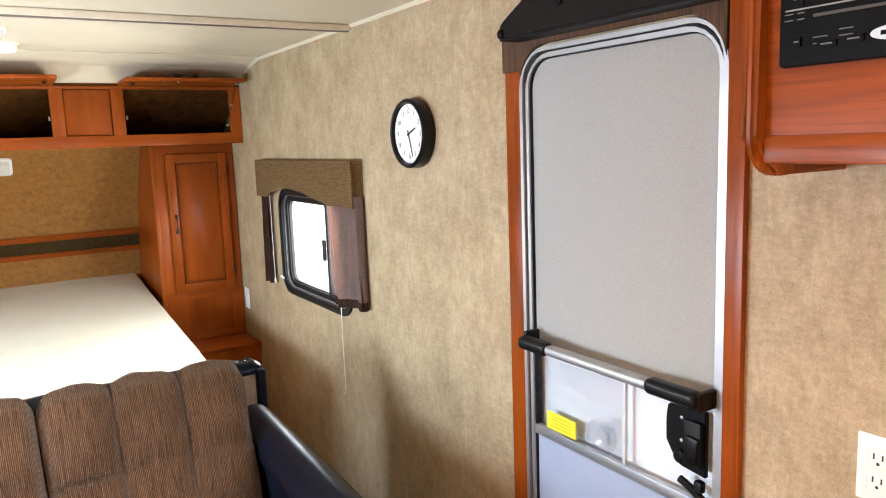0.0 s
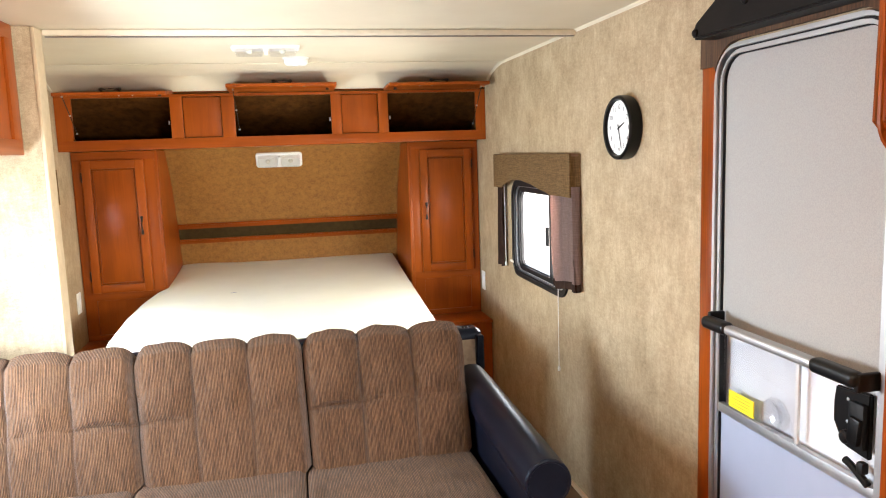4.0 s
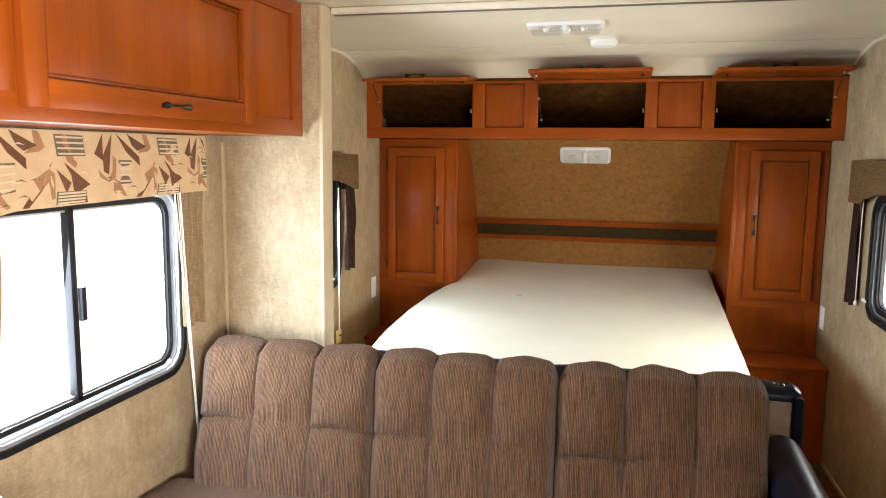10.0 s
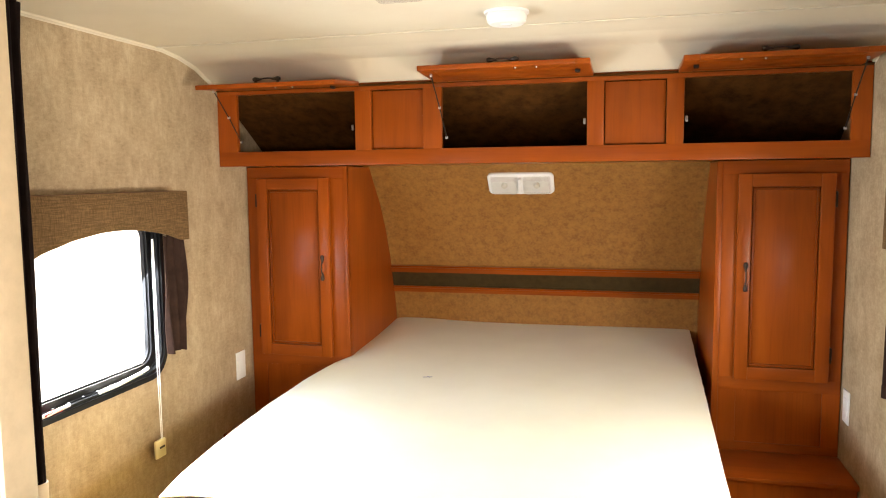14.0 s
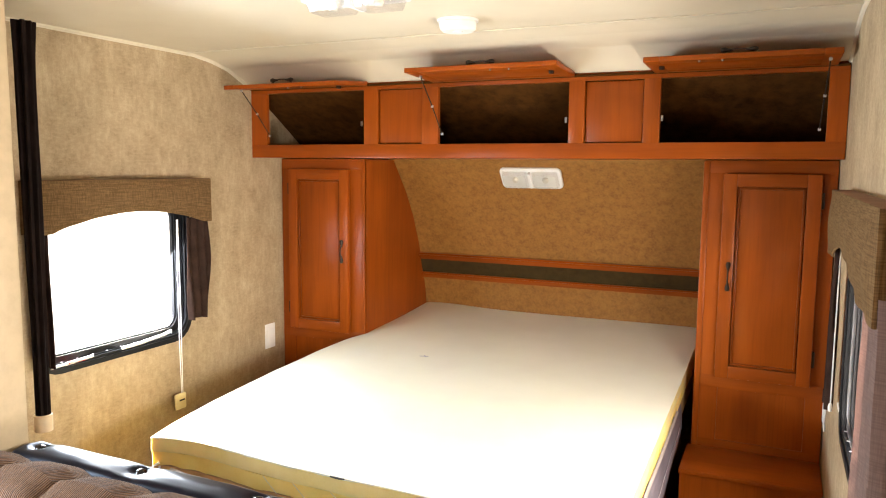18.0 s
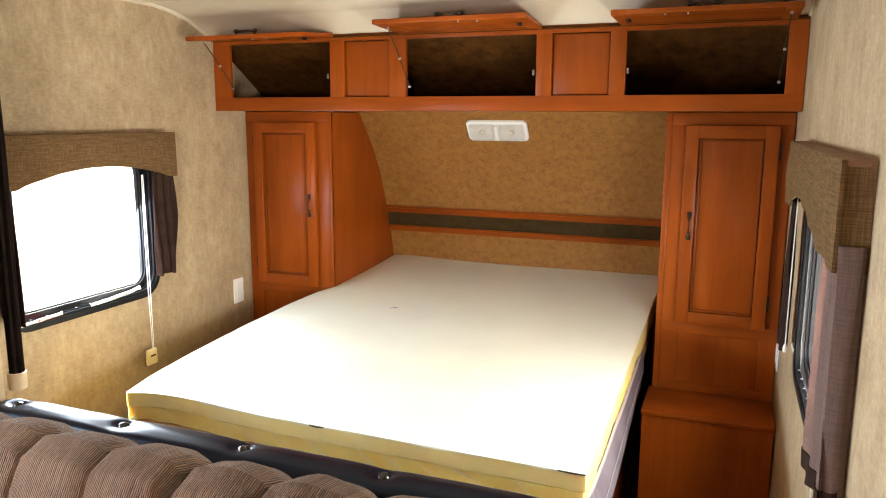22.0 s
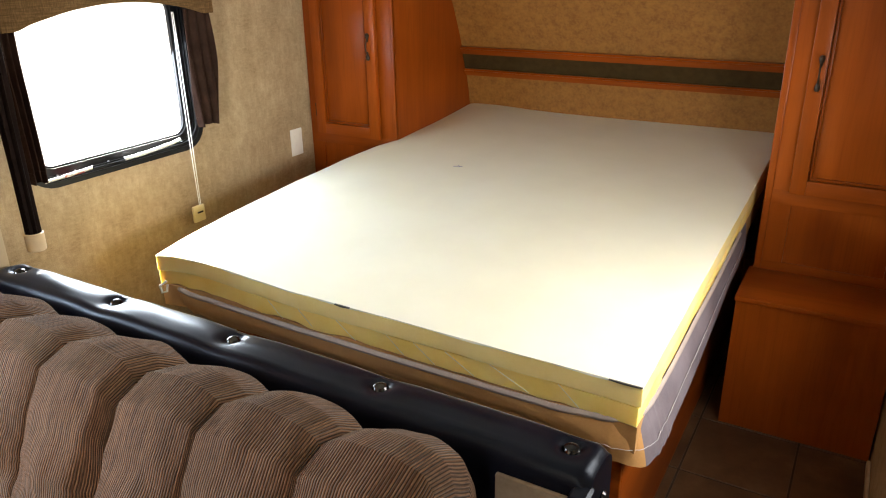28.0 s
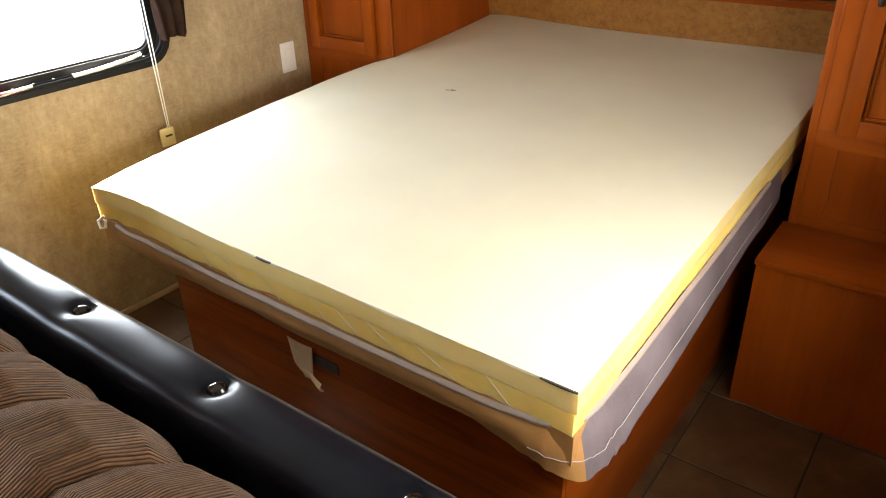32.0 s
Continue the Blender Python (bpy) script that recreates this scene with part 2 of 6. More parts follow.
PIPING = plain("grey_piping", (0.34, 0.29, 0.27, 1), 0.6)
CLOTH_DARK = two_tone("dark_brown_curtain", (0.036, 0.020, 0.015, 1), (0.022, 0.012, 0.009, 1), 20, fine=350, finefac=0.3, rough=0.9, bumps=0.12, spec=0.06)
CLOTH_BLACK = two_tone("black_brown_curtain", (0.016, 0.010, 0.009, 1), (0.009, 0.006, 0.005, 1), 20, fine=350, finefac=0.3, rough=0.9, bumps=0.12, spec=0.06)
TAPE = plain("beige_tape", (0.66, 0.52, 0.34, 1), 0.6)
STRIP = two_tone("olive_brown_strip", (0.058, 0.036, 0.013, 1), (0.040, 0.025, 0.009, 1), 30, fine=250, finefac=0.3, rough=0.9, spec=0.1)
# dark brown that carries the shade inside the overhead cabinet
INNER_SHADE = two_tone("inner_shade_brown", (0.080, 0.031, 0.007, 1), (0.036, 0.014, 0.0035, 1), 22, fine=110, finefac=0.3, rough=0.95, spec=0.03)
SHEERCOVER = two_tone("grey_mauve_dust_cover", (0.20, 0.175, 0.205, 1), (0.13, 0.112, 0.135, 1), 7, fine=180, finefac=0.3, rough=0.5, bumps=0.1)
GROUND = two_tone("pale_gravel", (0.24, 0.23, 0.21, 1), (0.18, 0.17, 0.155, 1), 2, fine=40, finefac=0.4, rough=0.95)


def woven(name, c1, c2, thin=0.0):
    """Coarse linen: crossed fine threads; thin cloth lets some light through."""
    m, nt, b = mat_base(name, 0.9)
    a = noise_node(nt, 420, (1, 1, 0.05), 2.0)
    h = noise_node(nt, 420, (0.05, 0.05, 1), 2.0)
    add = nt.nodes.new("ShaderNodeMath")
    add.operation = "MULTIPLY"
    nt.links.new(a.outputs[0], add.inputs[0])
    nt.links.new(h.outputs[0], add.inputs[1])
    r = ramp(nt, add.outputs[0], [(0.16, c2), (0.36, c1)])
    nt.links.new(r.outputs[0], b.inputs["Base Color"])
    bump(nt, b, add.outputs[0], 0.25, 0.001)
    b.inputs["Specular IOR Level"].default_value = 0.1
    if thin:
        tr = nt.nodes.new("ShaderNodeBsdfTranslucent")
        nt.links.new(r.outputs[0], tr.inputs[0])
        mx = nt.nodes.new("ShaderNodeMixShader")
        mx.inputs[0].default_value = thin
        out = nt.nodes["Material Output"]
        nt.links.new(b.outputs[0], mx.inputs[1])
        nt.links.new(tr.outputs[0], mx.inputs[2])
        nt.links.new(mx.outputs[0], out.inputs[0])
    return m


LINEN = woven("brown_linen_valance", (0.215, 0.132, 0.060, 1), (0.12, 0.070, 0.030, 1), 0.25)
LINEN_TAN = woven("tan_linen_curtain", (0.36, 0.25, 0.14, 1), (0.22, 0.150, 0.080, 1), 0.16)
BOARD = two_tone("brown_hardboard", (0.225, 0.115, 0.065, 1), (0.175, 0.085, 0.046, 1), 20, fine=200, finefac=0.3, rough=0.8, bumps=0.06)
SHEER = woven("mauve_brown_curtain", (0.29, 0.205, 0.18, 1), (0.225, 0.155, 0.135, 1), 0.5)


def corduroy(name):
    """Brown corduroy: even ribs side by side along the cloth's own u, in metres, with slubs along each rib."""
    m, nt, b = mat_base(name, 0.92)
    uv = nt.nodes.new("ShaderNodeUVMap")
    uv.uv_map = "cloth"

    def cloth_noise(scale, su, sv, detail):
        n = noise_node(nt, scale, (su, sv, 1), detail)
        nt.links.new(uv.outputs[0], n.inputs["Vector"].links[0].from_node.inputs[0])
        return n
    streak = cloth_noise(230, 1.0, 0.045, 2.0)
    slub = cloth_noise(420, 1.0, 0.16, 2.0)
    patch = noise_node(nt, 3.2, (1, 1, 1), 3.0)
    wv = nt.nodes.new("ShaderNodeTexWave")
    wv.bands_direction = "X"
    wv.inputs["Scale"].default_value = 68
    wv.inputs["Distortion"].default_value = 0.0
    wv.inputs["Detail"].default_value = 1.0
    wv.inputs["Detail Scale"].default_value = 0.4
    nt.links.new(uv.outputs[0], wv.inputs["Vector"])
    r = ramp(nt, wv.outputs["Fac"], [(0.06, (0.038, 0.017, 0.007, 1)), (0.36, (0.098, 0.048, 0.023, 1)), (0.80, (0.174, 0.091, 0.047, 1))])
    rk = ramp(nt, streak.outputs[0], [(0.36, (0.56, 0.53, 0.51, 1)), (0.52, (1.0, 1.0, 1.0, 1)), (0.68, (1.28, 1.29, 1.30, 1))])
    rs = ramp(nt, slub.outputs[0], [(0.34, (0.70, 0.68, 0.66, 1)), (0.50, (1.0, 1.0, 1.0, 1)), (0.70, (1.16, 1.16, 1.16, 1))])
    r2 = ramp(nt, patch.outputs[0], [(0.3, (0.84, 0.83, 0.82, 1)), (0.7, (1.12, 1.12, 1.12, 1))])
    c = mixc(nt, 1.0, r.outputs[0], rs.outputs[0], "MULTIPLY")
    c = mixc(nt, 1.0, c, rk.outputs[0], "MULTIPLY")
    c = mixc(nt, 1.0, c, r2.outputs[0], "MULTIPLY")
    nt.links.new(c, b.inputs["Base Color"])
    b.inputs["Specular IOR Level"].default_value = 0.12
    b.inputs["Sheen Weight"].default_value = 0.15
    bump(nt, b, wv.outputs["Fac"], 0.95, 0.0022)
    return m


CORD_X = corduroy("brown_ribbed_fabric")


def glass_mat(name, tint=(1, 1, 1, 1), fac=0.06):
    m = bpy.data.materials.new(name)
    m.use_nodes = True
    nt = m.node_tree
    nt.nodes.clear()
    t = nt.nodes.new("ShaderNodeBsdfTransparent")
    t.inputs[0].default_value = tint
    g = nt.nodes.new("ShaderNodeBsdfGlossy")
    g.inputs["Roughness"].default_value = 0.03
    mx = nt.nodes.new("ShaderNodeMixShader")
    mx.inputs[0].default_value = fac
    o = nt.nodes.new("ShaderNodeOutputMaterial")
    nt.links.new(t.outputs[0], mx.inputs[1])
    nt.links.new(g.outputs[0], mx.inputs[2])
    nt.links.new(mx.outputs[0], o.inputs[0])
    return m


GLASS = glass_mat("window_glass")
CLEAR = glass_mat("clear_plastic", (0.97, 0.97, 0.97, 1), 0.10)


def lens_mat():
    m = glass_mat("ribbed_lamp_lens", (0.95, 0.95, 0.95, 1), 0.16)
    nt = m.node_tree
    w = noise_node(nt, 130, (1, 1, 1), 1.0)
    bp = nt.nodes.new("ShaderNodeBump")
    bp.inputs["Strength"].default_value = 0.35
    bp.inputs["Distance"].default_value = 0.003
    nt.links.new(w.outputs[0], bp.inputs["Height"])
    for g in nt.nodes:
        if g.type == "BSDF_GLOSSY":
            nt.links.new(bp.outputs[0], g.inputs["Normal"])
    return m


LENS = lens_mat()


PRINT = two_tone("tan_valance_cloth", (0.60, 0.44, 0.26, 1), (0.52, 0.37, 0.205, 1), 16, fine=300, finefac=0.3, rough=0.85, bumps=0.12)
PRINT_DARK = two_tone("dark_brown_print", (0.115, 0.045, 0.020, 1), (0.155, 0.068, 0.030, 1), 30, fine=300, finefac=0.3, rough=0.85, bumps=0.08)
PRINT_MID = two_tone("mid_brown_print", (0.37, 0.195, 0.095, 1), (0.30, 0.150, 0.070, 1), 30, fine=300, finefac=0.3, rough=0.85, bumps=0.08)
PRINT_PALE = plain("pale_print", (0.64, 0.52, 0.35, 1), 0.85)
PRINT_GREY = plain("grey_green_print", (0.15, 0.122, 0.075, 1), 0.85)

# ---------------------------------------------------------------- mesh helpers


def box(bm, x0, x1, y0, y1, z0, z1, bev=0.0, seg=2, m=None):
    vs = bmesh.ops.create_cube(bm, size=1.0)["verts"]
    t = Matrix.Translation(((x0 + x1) / 2, (y0 + y1) / 2, (z0 + z1) / 2)) @ Matrix.Diagonal((abs(x1 - x0), abs(y1 - y0), abs(z1 - z0), 1))
    bmesh.ops.transform(bm, matrix=t, verts=vs)
    if bev:
        es = list({e for v in vs for e in v.link_edges})
        vs = list({v for f in bmesh.ops.bevel(bm, geom=es, offset=bev, segments=seg, affect="EDGES", profile=0.6)["faces"] for v in f.verts} | {v for v in vs if v.is_valid})
    if m is not None:
        bmesh.ops.transform(bm, matrix=m, verts=vs)
    return vs


def mesh_of(bm, name, smooth=True):
    bmesh.ops.recalc_face_normals(bm, faces=bm.faces)
    me = bpy.data.meshes.new(name)
    bm.to_mesh(me)
    bm.free()
    if smooth:
        for p in me.polygons:
            p.use_smooth = True
        me.set_sharp_from_angle(angle=radians(24))
    return me


def set_cloth(bm, coords):
    """Cloth coordinates in metres: coords gives (u, v) for each vertex."""
    lay = bm.loops.layers.uv.new("cloth")
    for f in bm.faces:
        for lp in f.loops:
            lp[lay].uv = coords[lp.vert]


def world_of(ob):
    p = Vector((0, 0, 0))
    while ob is not None:
        p += ob.location
        ob = ob.parent
    return p


def thing(name, label, category, at, group="", kind=""):
    ob = new(name)
    ob.location = at
    ob.empty_display_size = 0.05
    return tagged(ob, label, category, group, kind)


def part(name, bm, mat, parent=None, label="", smooth=True):
    ob = new(name, mesh_of(bm, name, smooth))
    ob.data.materials.append(mat)
    if parent is not None:
        ob.parent = parent
        ob.location = -world_of(parent)
    if label:
        tagged(ob, label)
    return ob


def solo(name, bm, mat, label, category="", kind="", group="", smooth=True):
    return tagged(part(name, bm, mat, None, "", smooth), label, category, group, kind)


def B(*a, **k):
    bm = bmesh.new()
    box(bm, *a, **k)
    return bm


def rr(u0, u1, v0, v1, r, n=6, rt=None):
    """Rounded rectangle loop; rt: a radius of its own for the top corners."""
    rt = r if rt is None else rt
    pts = []
    for cu, cv, a0, q in ((u1, v1, 0, rt), (u0, v1, 90, rt), (u0, v0, 180, r), (u1, v0, 270, r)):
        su, sv = (1 if cu == u1 else -1), (1 if cv == v1 else -1)
        for i in range(n + 1):
            a = radians(a0 + 90 * i / n)
            pts.append((cu - su * q + q * math.cos(a), cv - sv * q + q * math.sin(a)))
    return pts


def to_rect(pts, u0, u1, v0, v1, n=6):
    """The same number of points laid on the bounding rectangle, corner by corner."""
    out = []
    k = n + 1
    for c, (cu, cv) in enumerate(((u1, v1), (u0, v1), (u0, v0), (u1, v0))):
        for i in range(k):
            pu, pv = pts[c * k + i]
            if i * 2 < n:
                out.append((cu, pv) if c in (0, 2) else (pu, cv))
            elif i * 2 == n:
                out.append((cu, cv))
            else:
                out.append((pu, cv) if c in (0, 2) else (cu, pv))
    return out


def ring(bm, inner, outer, x0, x1):
    """A closed frame in the y-z plane between two loops, from x0 to x1."""
    n = len(inner)
    L = [[bm.verts.new((x, *p)) for p in loop] for x in (x0, x1) for loop in (inner, outer)]
    a, b, c, d = L
    for i in range(n):
        j = (i + 1) % n
        for q in ((a[i], a[j], b[j], b[i]), (c[i], d[i], d[j], c[j]), (a[i], c[i], c[j], a[j]), (b[i], b[j], d[j], d[i])):
            try:
                bm.faces.new(q)
            except ValueError:
                pass


def slab(bm, loop, x0, x1):
    a = [bm.verts.new((x0, *p)) for p in loop]
    c = [bm.verts.new((x1, *p)) for p in loop]
    bm.faces.new(a)
    bm.faces.new(c[::-1])
    for i in range(len(loop)):
        j = (i + 1) % len(loop)
        bm.faces.new((a[i], a[j], c[j], c[i]))


def tube(bm, pts, r, n=8):
    pts = [Vector(p) for p in pts]
    rings = []
    for i, p in enumerate(pts):
        d = (pts[min(i + 1, len(pts) - 1)] - pts[max(i - 1, 0)]).normalized()
        u = d.cross(Vector((0.31, 0.17, 0.93)))
        u = u.normalized() if u.length > 1e-4 else Vector((1, 0, 0))
        w = d.cross(u).normalized()
        rings.append([bm.verts.new(p + r * (math.cos(2 * math.pi * k / n) * u + math.sin(2 * math.pi * k / n) * w)) for k in range(n)])
    for a, b in zip(rings, rings[1:]):
        for k in range(n):
            bm.faces.new((a[k], a[(k + 1) % n], b[(k + 1) % n], b[k]))
    bm.faces.new(rings[0][::-1])
    bm.faces.new(rings[-1])


def lathe(bm, prof, m, n=28):
    """prof: (radius, height) pairs turned round z, then placed by m."""
    rings = []
    for r, h in prof:
        if r < 1e-6:
            rings.append([bm.verts.new(m @ Vector((0, 0, h)))])
        else:
            rings.append([bm.verts.new(m @ Vector((r * math.cos(2 * math.pi * k / n), r * math.sin(2 * math.pi * k / n), h))) for k in range(n)])
    for a, b in zip(rings, rings[1:]):
        for k in range(n):
            q = [a[k % len(a)], a[(k + 1) % len(a)], b[(k + 1) % len(b)], b[k % len(b)]]
            q = list(dict.fromkeys(q))
            if len(q) > 2:
                bm.faces.new(q)


def sheet(bm, fn, nu, nv, thick=None):
    """A surface grid fn(u, v) with u, v in 0..1; with thick(u, v) an offset vector makes it solid."""
    g = [[bm.verts.new(fn(i / nu, j / nv)) for j in range(nv + 1)] for i in range(nu + 1)]
    for i in range(nu):
        for j in range(nv):
            bm.faces.new((g[i][j], g[i + 1][j], g[i + 1][j + 1], g[i][j + 1]))
    if thick is not None:
        h = [[bm.verts.new(Vector(fn(i / nu, j / nv)) + thick) for j in range(nv + 1)] for i in range(nu + 1)]
        for i in range(nu):
            for j in range(nv):
                bm.faces.new((h[i][j], h[i][j + 1], h[i + 1][j + 1], h[i + 1][j]))
        for i in range(nu):
            bm.faces.new((g[i][0], h[i][0], h[i + 1][0], g[i + 1][0]))
            bm.faces.new((g[i][nv], g[i + 1][nv], h[i + 1][nv], h[i][nv]))
        for j in range(nv):
            bm.faces.new((g[0][j], g[0][j + 1], h[0][j + 1], h[0][j]))
            bm.faces.new((g[nu][j], h[nu][j], h[nu][j + 1], g[nu][j + 1]))


# ---------------------------------------------------------------- setting
L, R, CZ = -1.16, 1.175, 1.95
BACK = -1.9
NOSE = [(3.60, 1.95), (3.70, 1.938), (3.80, 1.915), (3.95, 1.85), (4.10, 1.765), (4.27, 1.655), (4.43, 1.54), (4.56, 1.385), (4.64, 1.26), (4.70, 1.13), (4.755, 0.98), (4.79, 0.85), (4.81, 0.70), (4.82, 0.40), (4.82, 0.0)]


def nose_y(z):
    for (y0, z0), (y1, z1) in zip(NOSE, NOSE[1:]):
        if z1 <= z <= z0:
            return y0 + (y1 - y0) * (z0 - z) / (z0 - z1)
    return 4.82


bm = bmesh.new()
box(bm, -60, 60, -60, 60, -0.75, -0.70)
solo("ground", bm, GROUND, "pale gravel lot around the trailer", kind="structure")

floor = solo("floor", B(L, R, BACK, 4.85, -0.06, -0.004), GROUT, "dark grout base of the vinyl floor", kind="structure", smooth=False)


def side_wall(name, sx, holes, label):
    """A side wall whose inner face is at x = sx; holes: (y0, y1, z0, z1, radius, top radius)."""
    bm = bmesh.new()
    x0, x1 = (sx - 0.045, sx) if sx < 0 else (sx, sx + 0.045)
    y = BACK
    for y0, y1, z0, z1, r, rt in holes:
        a, b, c, d = y0 - 0.02, y1 + 0.02, max(z0 - 0.02, -0.06), z1 + 0.02
        box(bm, x0, x1, y, a, -0.06, 2.0)
        if c > -0.05:
            box(bm, x0, x1, a, b, -0.06, c)
        box(bm, x0, x1, a, b, d, 2.0)
        lp = rr(y0, y1, z0, z1, r, 6, rt)
        ring(bm, lp, to_rect(lp, a, b, c, d), x0, x1)
        y = b
    box(bm, x0, x1, y, 4.85, -0.06, 2.0)
    return solo(name, bm, PAPER, label, kind="structure", smooth=False)


KW = (1.405, 2.195, 0.785, 1.358)
LW = (2.86, 3.53, 0.83, 1.392)
RW = (2.665, 3.425, 0.840, 1.310)
DW = (-1.15, -0.05, 0.85, 1.45)
DR = (0.917, 1.542, 0.02, 1.738)
side_wall("wall_left", L, [(*KW, 0.085, None), (*LW, 0.085, None)], "tan mottled wallpaper wall with two windows")
side_wall("wall_right", R, [(*DW, 0.085, None), (*DR, 0.03, 0.10), (*RW, 0.085, None)], "tan mottled wallpaper wall with entry door and windows")
# unseen wall, given dark cloth to cut the light bounced forward
solo("wall_back", B(L, R, BACK - 0.05, BACK, -0.06, 2.0), CLOTH_DARK, "unseen rear closing wall, dark to soak up bounced light", kind="structure", smooth=False)

# ceiling: flat panel, then the curve down to the nose
bm = bmesh.new()
box(bm, L, R, BACK, 3.60, CZ, CZ + 0.05)
prof = NOSE[:4]
for (y0, z0), (y1, z1) in zip(prof, prof[1:]):
    v = [bm.verts.new(p) for p in ((L, y0, z0), (R, y0, z0), (R, y1, z1), (L, y1, z1), (L, y0, z0 + 0.05), (R, y0, z0 + 0.05), (R, y1 + 0.02, z1 + 0.05), (L, y1 + 0.02, z1 + 0.05))]
    for q in ((0, 1, 2, 3), (4, 7, 6, 5), (0, 4, 5, 1), (1, 5, 6, 2), (2, 6, 7, 3), (3, 7, 4, 0)):
        bm.faces.new([v[i] for i in q])
bmesh.ops.remove_doubles(bm, verts=bm.verts, dist=0.0005)
solo("ceiling", bm, CEIL, "cream ceiling panels curving down at the front", kind="structure")

bm = bmesh.new()
zs = [1.85 - i * (1.85 + 0.06) / 48 for i in range(49)]
sheet(bm, lambda u, v: (L + (R - L) * u, nose_y(max(zs[round(v * 48)], 0)), zs[round(v * 48)]), 2, 48, Vector((0, 0.04, 0.01)))
solo("wall_front", bm, PAPER_DARK, "gold brown textured curved front wall behind the bed", kind="structure")

# partition beside the sofa with a pale edge cap
part_wall = solo("wall_partition", B(L, -0.799, 2.475, 2.550, 0, CZ - 0.002, bev=0.002), PAPER, "short tan partition wall between sofa and bed", kind="structure")
part("edge_cap", B(-0.799, -0.785, 2.470, 2.555, 0, CZ - 0.003, bev=0.006), CAP, part_wall, "pale beige edge cap")
part("corner_strip", B(L + 0.001, L + 0.012, 2.462, 2.474, 0.4, 1.5, bev=0.002), CAP, part_wall)

bm = bmesh.new()
box(bm, -0.783, R - 0.002, 2.545, 2.595, CZ - 0.022, CZ - 0.001, bev=0.004)
trk = solo("trim", bm, TRIM, "cream curtain track across the ceiling", kind="structure")
part("track_slot", B(-0.78, R - 0.004, 2.562, 2.574, CZ - 0.026, CZ - 0.0205), STEEL, trk, "grey metal slot")
solo("trim", B(L, R, 3.555, 3.572, CZ - 0.004, CZ - 0.0005, bev=0.0015), TRIM, "flat cream batten over a ceiling seam", kind="structure")
solo("trim", B(L, R, 0.60, 0.62, CZ - 0.004, CZ - 0.0005, bev=0.0015), TRIM, "flat cream batten over a ceiling seam", kind="structure")


def cove(sx):
    s = 1 if sx < 0 else -1
    bm = bmesh.new()
    pts = [(y, CZ) for y in (BACK, 0, 2, 3.55)] + NOSE[:4]
    for (y0, z0), (y1, z1) in zip(pts, pts[1:]):
        v = []
        for y, z in ((y0, z0), (y1, z1)):
            v += [bm.verts.new((sx + s * dx, y, z - dz)) for dx, dz in ((0.0005, 0.0005), (0.010, 0.0008), (0.0075, 0.006), (0.003, 0.008), (0.0005, 0.012))]
        for k in range(4):
            bm.faces.new((v[k], v[k + 1], v[k + 6], v[k + 5]))
    bmesh.ops.remove_doubles(bm, verts=bm.verts, dist=0.0003)
    solo("trim", bm, CEIL, "cream cove strip where wall meets ceiling", kind="structure")


cove(L)
cove(R)


def baseboard(sx, y0, y1):
    s = 1 if sx < 0 else -1
    solo("baseboard", B(sx + s * 0.0006, sx + s * 0.012, y0, y1, 0.0, 0.022, bev=0.004), COUNTER, "thin tan baseboard strip along the floor", kind="structure")


baseboard(L, 2.56, 4.12)
baseboard(R, 1.60, 3.88)
baseboard(R, BACK, 0.84)

# ---------------------------------------------------------------- windows


